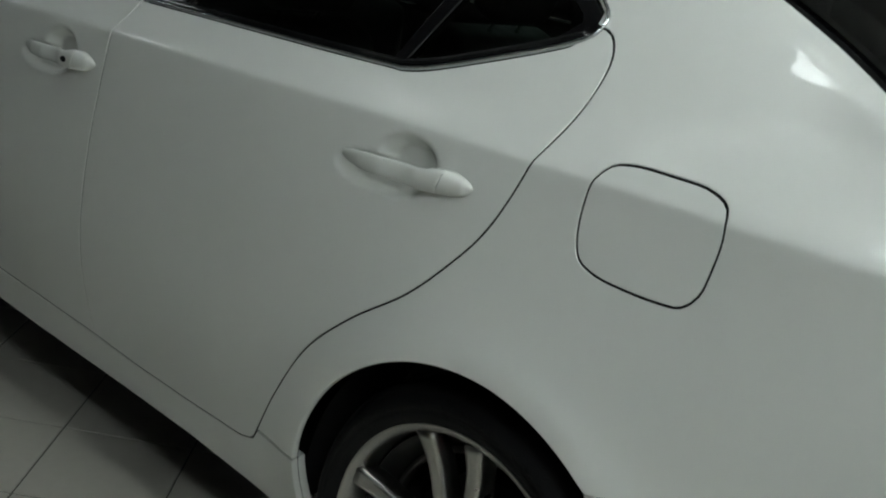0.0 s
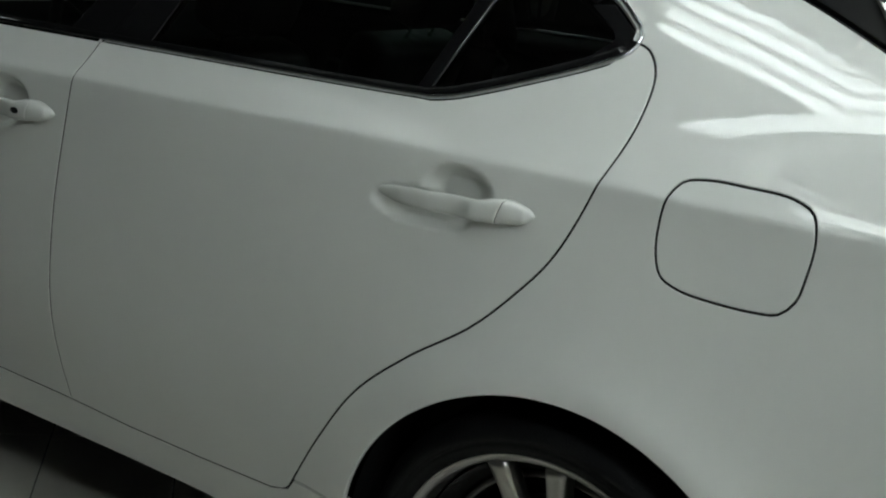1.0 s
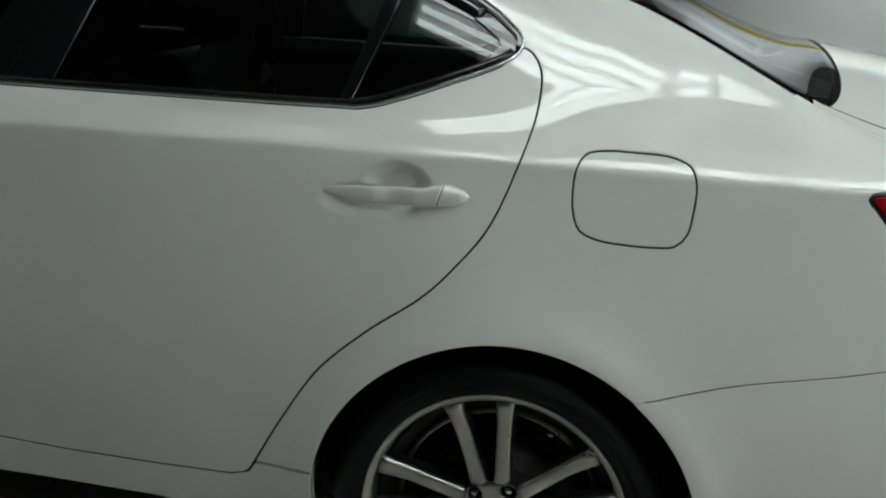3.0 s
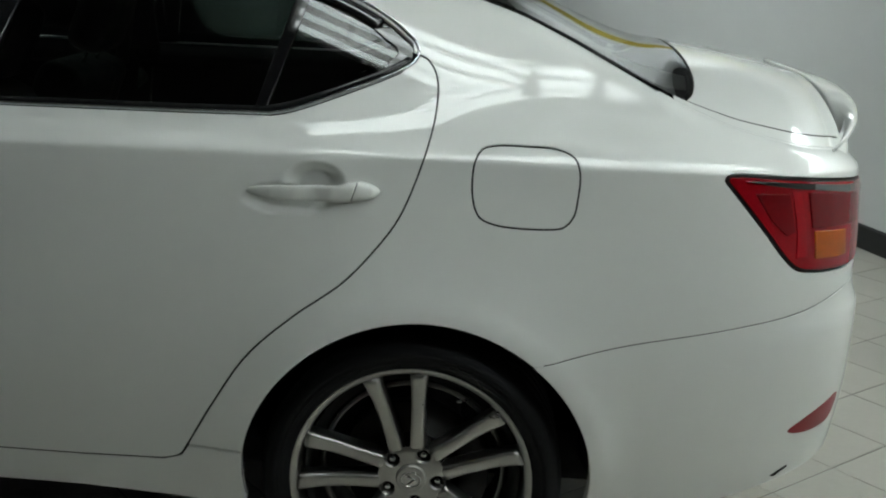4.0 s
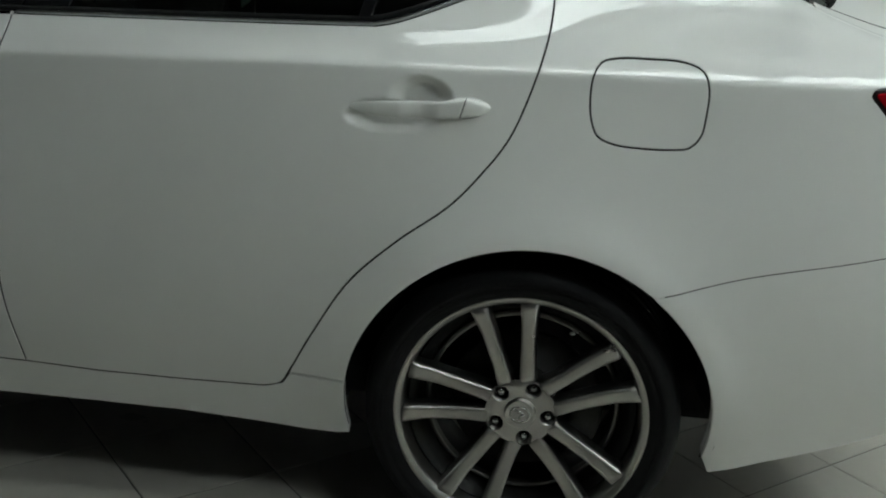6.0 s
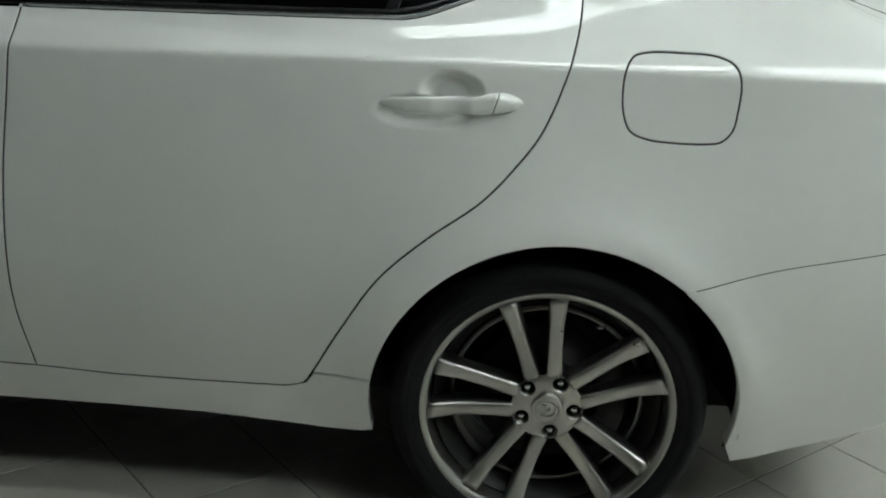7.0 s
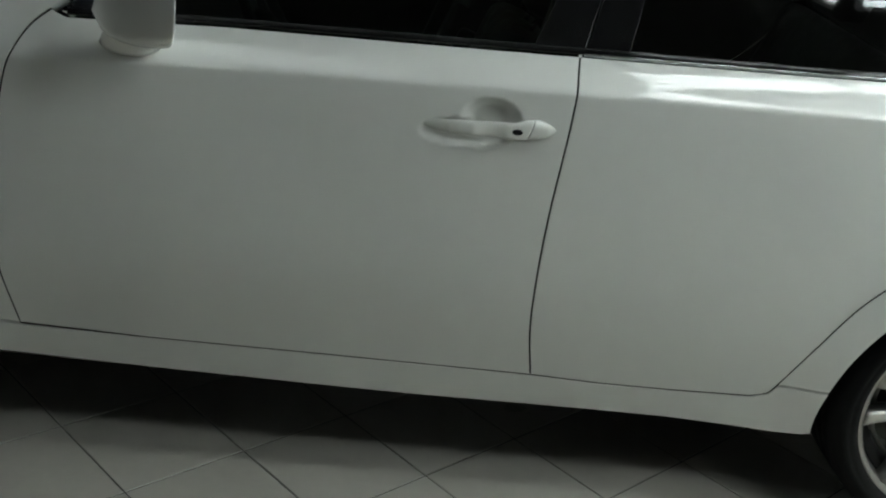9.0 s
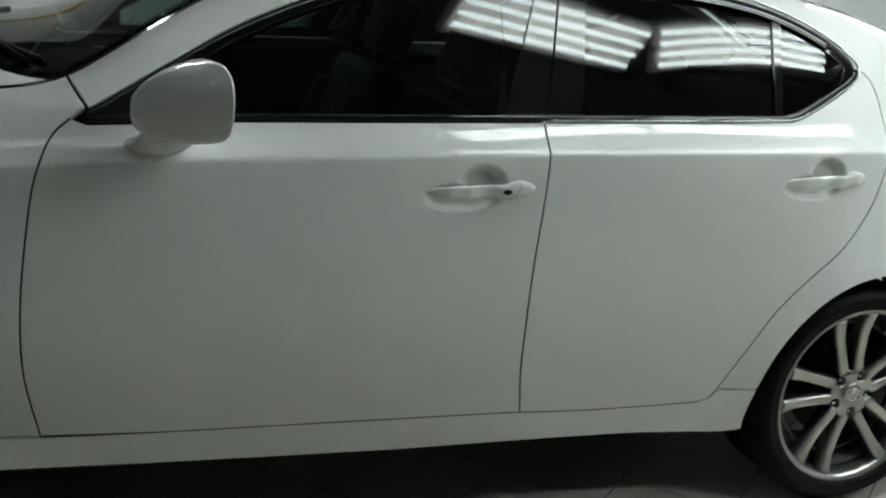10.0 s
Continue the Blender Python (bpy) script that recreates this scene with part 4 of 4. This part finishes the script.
# ---- boot lid, spoiler, cowl, glass borders ----
for u0, u1, b0, b1, e0, e1, name, mat in ((0.535, 1.10, 0.0, 0.0, 0.952, 0.999, "deck_edge", PAINT),):
    for sgn in (-1, 1):
        bm = bmesh.new()
        rows = []
        for u in np.linspace(u0, u1, 50):
            v = np.linspace(e0, e1, 6) * sgn
            p, n = frame_of(top, np.stack([0 * v + u, v], 1))
            rows.append([bm.verts.new(tuple(q)) for q in p])
        for a, b in zip(rows, rows[1:]):
            for j in range(5):
                bm.faces.new((a[j], a[j + 1], b[j + 1], b[j]))
        part(name, bm, mat, car)
# black sheet under the boot lid stands for shade in its gap
top_skin("boot_channel", 0.542, 1.08, 0.066, 0, SEAM, 0.985, -0.012, nv=80, k=7)
for surf in (side, far_side):
    strip("deck_roll", [(u, float(rail(u)) - 0.001) for u in np.arange(0.50, 1.12, 0.015)], surf, PAINT, car, 0.016, 0.0035, lift=-0.002)
top_skin("cowl", -2.16, -2.05, -0.30, -0.26, PLASTIC, 0.99, -0.010)
for u0, u1, b0, b1, name in ((-0.055, 0.0, 0.02, 0.02, "glass_header"), (0.530, 0.546, 0.065, 0.068, "glass_border"), (-1.56, -1.495, -0.04, -0.04, "screen_header")):
    top_skin(name, u0, u1, b0, b1, GLOSSBLACK, 0.965, -0.004, nu=4, nv=80, k=7 if name == "glass_border" else 2)
for sgn in (-1, 1):
    for u0, u1, name in ((-2.09, -1.5, "screen_edge"), (-0.05, 0.530, "glass_edge")):
        bm = bmesh.new()
        rows = []
        for u in np.linspace(u0, u1, 40):
            v = np.linspace(0.90, 0.997, 6) * sgn
            p, n = frame_of(top, np.stack([0 * v + u, v], 1), -0.004)
            rows.append([bm.verts.new(tuple(q)) for q in p])
        for a, b in zip(rows, rows[1:]):
            for j in range(5):
                bm.faces.new((a[j], a[j + 1], b[j + 1], b[j]))
        part(name, bm, GLOSSBLACK, car)

def deck_z(x, y):
    """Height of the boot lid at a place in plan."""
    u = np.linspace(0.5, 1.2, 141)
    a = side(u, rail(u))
    k = float(np.interp(x, a[:, 0], u))
    a = side(np.array([k]), rail(np.array([k])))[0]
    v = (y - 0.9) / (0.9 - a[1])
    return float(top(np.array([k]), np.array([np.clip(v, -1, 1)]))[0, 2])


# lip spoiler along the back of the boot lid
KNEE = ((0, 0.1, 0.2, 0.3, 0.4, 0.5, 0.6, 0.7, 0.8, 0.9, 0.96, 1.0), (0.862, 0.868, 0.880, 0.894, 0.908, 0.918, 0.922, 0.918, 0.906, 0.886, 0.870, 0.856))
bm = bmesh.new()
rows = []
for s in np.linspace(-1, 1, 81):
    e = abs(s)
    y = 0.9 + 0.655 * s
    xf, xb = float(np.interp(e, *KNEE)), 0.985 - 0.135 * e ** 4.5
    zf = deck_z(xf, y)
    zb = 1.056 + 0.094 * (1 - e ** 2.5)
    swell = max(0.0, zb - zf)
    lip = 0.007 * (1 - e ** 10) + 0.002
    prof = [(xf, zf - 0.012), (xf, zf + 0.003), (xf + 0.004, zf + 0.006), (xf * 0.7 + xb * 0.3, zf * 0.7 + zb * 0.3 + 0.4 * lip + 0.003 + 0.34 * swell), (xf * 0.4 + xb * 0.6, zf * 0.4 + zb * 0.6 + 0.7 * lip + 0.002 + 0.26 * swell),
            (xf * 0.1 + xb * 0.9, zf * 0.1 + zb * 0.9 + lip + 0.06 * swell), (xb, zb + lip - 0.002), (xb + 0.002, zb + lip - 0.008), (xb - 0.003, zb + lip - 0.014), (xb - 0.02, zb - 0.016)]
    rows.append([bm.verts.new((a, y, b)) for a, b in prof])
for a, b in zip(rows, rows[1:]):
    for j in range(9):
        bm.faces.new((a[j], a[j + 1], b[j + 1], b[j]))
bm.faces.new(rows[0])
bm.faces.new(rows[-1])
part("lip_spoiler", bm, PAINT, car, "body-coloured lip spoiler on the boot lid")

# the tail below the spoiler
bm = bmesh.new()
rows = []
half = len(_px) // 2
for s in np.linspace(-0.96, 0.96, 61):
    e = abs(s)
    xt = float(np.interp(0.9 - 0.655 * e, _py[half:], _px[half:])) - 0.055
    xb, zb = 0.957 - 0.135 * e ** 4.5, 1.044 + 0.100 * (1 - e ** 2.5)
    rows.append([bm.verts.new((xb * (1 - q) + xt * q + 0.012 * math.sin(q * math.pi), 0.9 + 0.655 * s, zb * (1 - q) + 1.035 * q)) for q in np.linspace(0, 1, 8)])
for a, b in zip(rows, rows[1:]):
    for j in range(7):
        bm.faces.new((a[j], a[j + 1], b[j + 1], b[j]))
part("tail_panel", bm, PAINT, car)

# front of the car: bumper, grille and headlamps
for surf in (side, far_side):
    panel("front_bumper_side", [(-3.10, 0.25), (-3.115, 0.445), (-3.2, 0.445), (-3.895, 0.445), (-3.895, 0.70), (-4.38, 0.70), (-4.38, 0.22), (-3.9, 0.20)], surf, PAINT, car, step=0.04, depth=0.02)
    panel("headlamp", [(-3.45, 0.60), (-3.45, 0.73), (-3.85, 0.71), (-3.93, 0.66), (-3.85, 0.60)], surf, CLEAR, car, step=0.03, gap=0, depth=0.01, lift=0.003)
    panel("grille", [(-4.02, 0.66), (-4.38, 0.66), (-4.38, 0.36), (-4.10, 0.36)], surf, GLOSSBLACK, car, step=0.04, gap=0, depth=0.01, lift=0.003)

# ---- inside the car ----
LEATHER = material("black_leather", (0.012, 0.0115, 0.0115), 0.6, spec=0.25, spots=0.2, scale=25, bump=0.4, fine=260, rough_vary=0.1)
LINING = material("grey_headlining", (0.08, 0.078, 0.074), 0.95, spots=0.08, bump=0.2)
TRIM = material("black_door_card", (0.009, 0.009, 0.0095), 0.7, spec=0.2, spots=0.2, bump=0.25, fine=400)


def cushion(x0, x1, y0, y1, z0, z1, r=0.05, lean=0.0, pivot=None):
    bm = box(x0, x1, y0, y1, z0, z1, r, 4)
    if lean:
        bmesh.ops.rotate(bm, verts=bm.verts, cent=pivot, matrix=Matrix.Rotation(radians(lean), 3, "Y"))
    return bm


for y0 in (0.52, 1.28):
    base = part("front_seat", cushion(-1.78, -1.24, y0 - 0.25, y0 + 0.25, 0.36, 0.56, 0.06), LEATHER, car, "black leather front seat")
    pv = (-1.28, y0, 0.50)
    part("backrest", cushion(-1.36, -1.22, y0 - 0.24, y0 + 0.24, 0.48, 1.06, 0.055, 20, pv), LEATHER, base)
    for side_y in (y0 - 0.23, y0 + 0.19):
        part("bolster", cushion(-1.40, -1.27, side_y, side_y + 0.05, 0.56, 0.95, 0.022, 20, pv), LEATHER, base)
    part("headrest", cushion(-1.345, -1.235, y0 - 0.13, y0 + 0.13, 1.10, 1.29, 0.045, 20, pv), LEATHER, base)
    for dy in (-0.06, 0.06):
        bm = bmesh.new()
        bmesh.ops.create_cone(bm, cap_ends=True, segments=10, radius1=0.006, radius2=0.006, depth=0.14, matrix=pose(-1.285, y0 + dy, 1.08))
        bmesh.ops.rotate(bm, verts=bm.verts, cent=pv, matrix=Matrix.Rotation(radians(20), 3, "Y"))
        part("headrest_post", bm, CHROME, base)
bench = part("rear_bench", cushion(-0.72, -0.18, 0.24, 1.56, 0.38, 0.60, 0.07), LEATHER, car, "black leather rear bench")
part("backrest", cushion(-0.30, -0.14, 0.25, 1.55, 0.55, 1.02, 0.06, 22, (-0.22, 0.9, 0.55)), LEATHER, bench)
for y0 in (0.48, 1.32):
    part("headrest", cushion(-0.28, -0.17, y0 - 0.13, y0 + 0.13, 1.03, 1.16, 0.045, 22, (-0.22, y0, 0.55)), LEATHER, bench)
part("parcel_shelf", box(-0.05, 0.50, 0.25, 1.55, 0.99, 1.01, 0.008), TRIM, car)
part("dashboard", box(-2.12, -1.80, 0.17, 1.63, 0.70, 1.00, 0.06, 4), TRIM, car)
part("centre_console", box(-1.82, -0.95, 0.80, 1.0, 0.34, 0.62, 0.03, 3), TRIM, car)
part("cabin_floor", box(-2.2, 0.1, 0.12, 1.68, 0.30, 0.36, 0.01), TRIM, car)
bm = bmesh.new()
rows = []
for i in range(48):
    a = i / 48 * 2 * math.pi
    rows.append([bm.verts.new(((0.185 + 0.016 * math.cos(b)) * math.cos(a), (0.185 + 0.016 * math.cos(b)) * math.sin(a), 0.014 * math.sin(b))) for b in np.linspace(0, 2 * math.pi, 8, endpoint=False)])
for i in range(48):
    for j in range(8):
        bm.faces.new((rows[i][j], rows[i][(j + 1) % 8], rows[(i + 1) % 48][(j + 1) % 8], rows[(i + 1) % 48][j]))
for a in (0, 150, 270):
    count = len(bm.verts)
    box(0.03, 0.185, -0.015, 0.015, -0.008, 0.008, 0.004, 1, bm)
    bmesh.ops.rotate(bm, verts=list(bm.verts)[count:], cent=(0, 0, 0), matrix=Matrix.Rotation(radians(a), 3, "Z"))
bmesh.ops.transform(bm, matrix=pose(-1.70, 0.52, 0.93, 0, 62, 0), verts=bm.verts)
wheel_rim = part("steering_wheel", bm, LEATHER, car, "black leather steering wheel")
bm = bmesh.new()
bmesh.ops.create_uvsphere(bm, u_segments=16, v_segments=10, radius=0.075, matrix=pose(-1.71, 0.52, 0.93, 0, 62, 0) @ Matrix.Diagonal((1, 1, 0.5, 1)))
part("horn_pad", bm, TRIM, wheel_rim)
top_skin("headlining", -1.48, -0.10, -0.03, 0.02, LINING, 0.97, -0.03)
for far, surf in ((False, side), (True, far_side)):
    for key, o in (("fd", front_door_outline), ("rd", rear_door_outline)):
        ring = [tuple(q) for q in inset(resample(o if area(o) > 0 else o[::-1], 0.02), 0.03)]
        panel("door_card", ring, surf, TRIM, panels[key, far], step=0.06, gap=0, depth=0, lift=-0.075)
    rise = 0.0 if far else 0.0
    panel("window_ledge", [(-2.06, 1.035 + rise), (-1.05, 1.06 + rise), (-0.33, 1.075 + rise), (-0.15, 1.12 + rise), (-0.2, 1.085), (-0.33, 1.045), (-1.05, 1.03), (-2.05, 1.0)], surf, TRIM, car, step=0.06, gap=0, depth=0.06, lift=-0.016)
    panel("rear_pillar_trim", [(-0.35, 1.07), (0.5, 1.05), (0.5, 1.13), (0.31, 1.225), (0.0, 1.325), (-0.2, 1.36), (-0.5, 1.395), (-0.5, 1.38), (-0.29, 1.345), (-0.11, 1.275), (-0.06, 1.225), (-0.16, 1.155)], surf, TRIM, car, step=0.04, gap=0, depth=0.004, lift=-0.022)
    # inner pillars
    for u0, u1 in ((-1.10, -0.99),):
        panel("pillar_trim", [(u0, 1.05), (u1, 1.05), (u1 + 0.02, 1.38), (u0 + 0.03, 1.38)], surf, TRIM, car, step=0.06, gap=0, depth=0.02, lift=-0.05)
    strip("roof_rail_trim", [(u, z + 0.012) for u, z in DLO_TOP[3:-4:3]], surf, TRIM, car, 0.085, 0.004, lift=-0.030)
    belt_line = [(-1.02, 1.33), (-1.08, 1.15), (-1.12, 1.04)]
    strip("seat_belt", spline(belt_line, 0.02), surf, LINING, car, 0.045, 0.002, lift=-0.085)

# wipers parked at the foot of the windscreen
for v0, v1, bow in ((-0.80, -0.10, 0.035), (-0.05, 0.62, 0.03)):
    vs = np.linspace(v0, v1, 30)
    us = -2.075 - 0.275 * (1 - vs * vs) + bow * np.sin(np.linspace(0.15, 1, 30) * math.pi)
    wiper = strip("windscreen_wiper", np.stack([us + 0.02, vs], 1), top, PLASTIC, car, 0.014, 0.009, lift=0.003, label="black windscreen wiper blade")
    strip("wiper_arm", np.stack([us[:20] - 0.012 + 0.03 * np.linspace(0, 1, 20), vs[:20]], 1), top, PLASTIC, wiper, 0.010, 0.010, lift=0.006)
for v in np.linspace(-0.86, -0.35, 6):
    u = -2.125 - 0.285 * (1 - v * v)
    strip("cowl_rib", [(u, v - 0.012), (u + 0.05, v - 0.008)], top, PLASTIC, car, 0.012, 0.010, lift=-0.006)
# a scuff at the lower corner of the rear bumper
panel("bumper_scuff", [(0.800, 0.352), (0.838, 0.375), (0.842, 0.372), (0.812, 0.350)], side, SEAM, car, step=0.01, gap=0, depth=0.001, lift=0.002, label="dark scrape on the bumper corner")

# ---- floor tiles ----
T, TURN = 0.310, radians(41.0)
ca, sa = math.cos(TURN), math.sin(TURN)
OX, OY = 1.015, 0.805


def tile_mesh():
    bm = box(-T / 2 + 0.002, T / 2 - 0.002, -T / 2 + 0.002, T / 2 - 0.002, -0.006, 0.0, 0.0012, 1)
    bmesh.ops.delete(bm, geom=[f for f in bm.faces if f.calc_center_median().z < -0.004], context="FACES")
    me = bpy.data.meshes.new("tile")
    bm.to_mesh(me)
    bm.free()
    me.materials.append(TILE)
    return me


tile = tile_mesh()
near, rest = [], []
for i in range(-45, 46):
    for j in range(-45, 46):
        a, b = (i + 0.5) * T, (j + 0.5) * T
        x, y = OX + a * ca - b * sa, OY + a * sa + b * ca
        q = Vector((x, y, 0)) - P0
        s, r = q.dot(AX), q.dot(BX)
        if not (-0.3 < s < 20.8 and -0.3 < r < 12.8):
            continue
        if (-2.9 < x < 2.6 and -1.0 < y < 0.35) or (0.5 < x < 3.2 and 0.35 <= y < 4.3):
            near.append((x, y))
        else:
            rest.append((x, y))
for x, y in near:
    ob = new("tile", tile)
    ob.parent = floor
    ob.matrix_basis = Matrix.Translation((x, y, 0)) @ Matrix.Rotation(TURN, 4, "Z")
co, faces = [], []
base = [tuple(v.co) for v in tile.vertices]
polys = [tuple(p.vertices) for p in tile.polygons]
for x, y in rest:
    n0 = len(co)
    co += [(x + u * ca - v * sa, y + u * sa + v * ca, z) for u, v, z in base]
    faces += [tuple(n0 + k for k in f) for f in polys]
me = bpy.data.meshes.new("tile_field")
me.from_pydata(co, [], faces)
me.materials.append(TILE)
field = new("tile_field", me)
field.parent = floor
tagged(field, "cream ceramic tiles laid diagonally", kind="stuff")
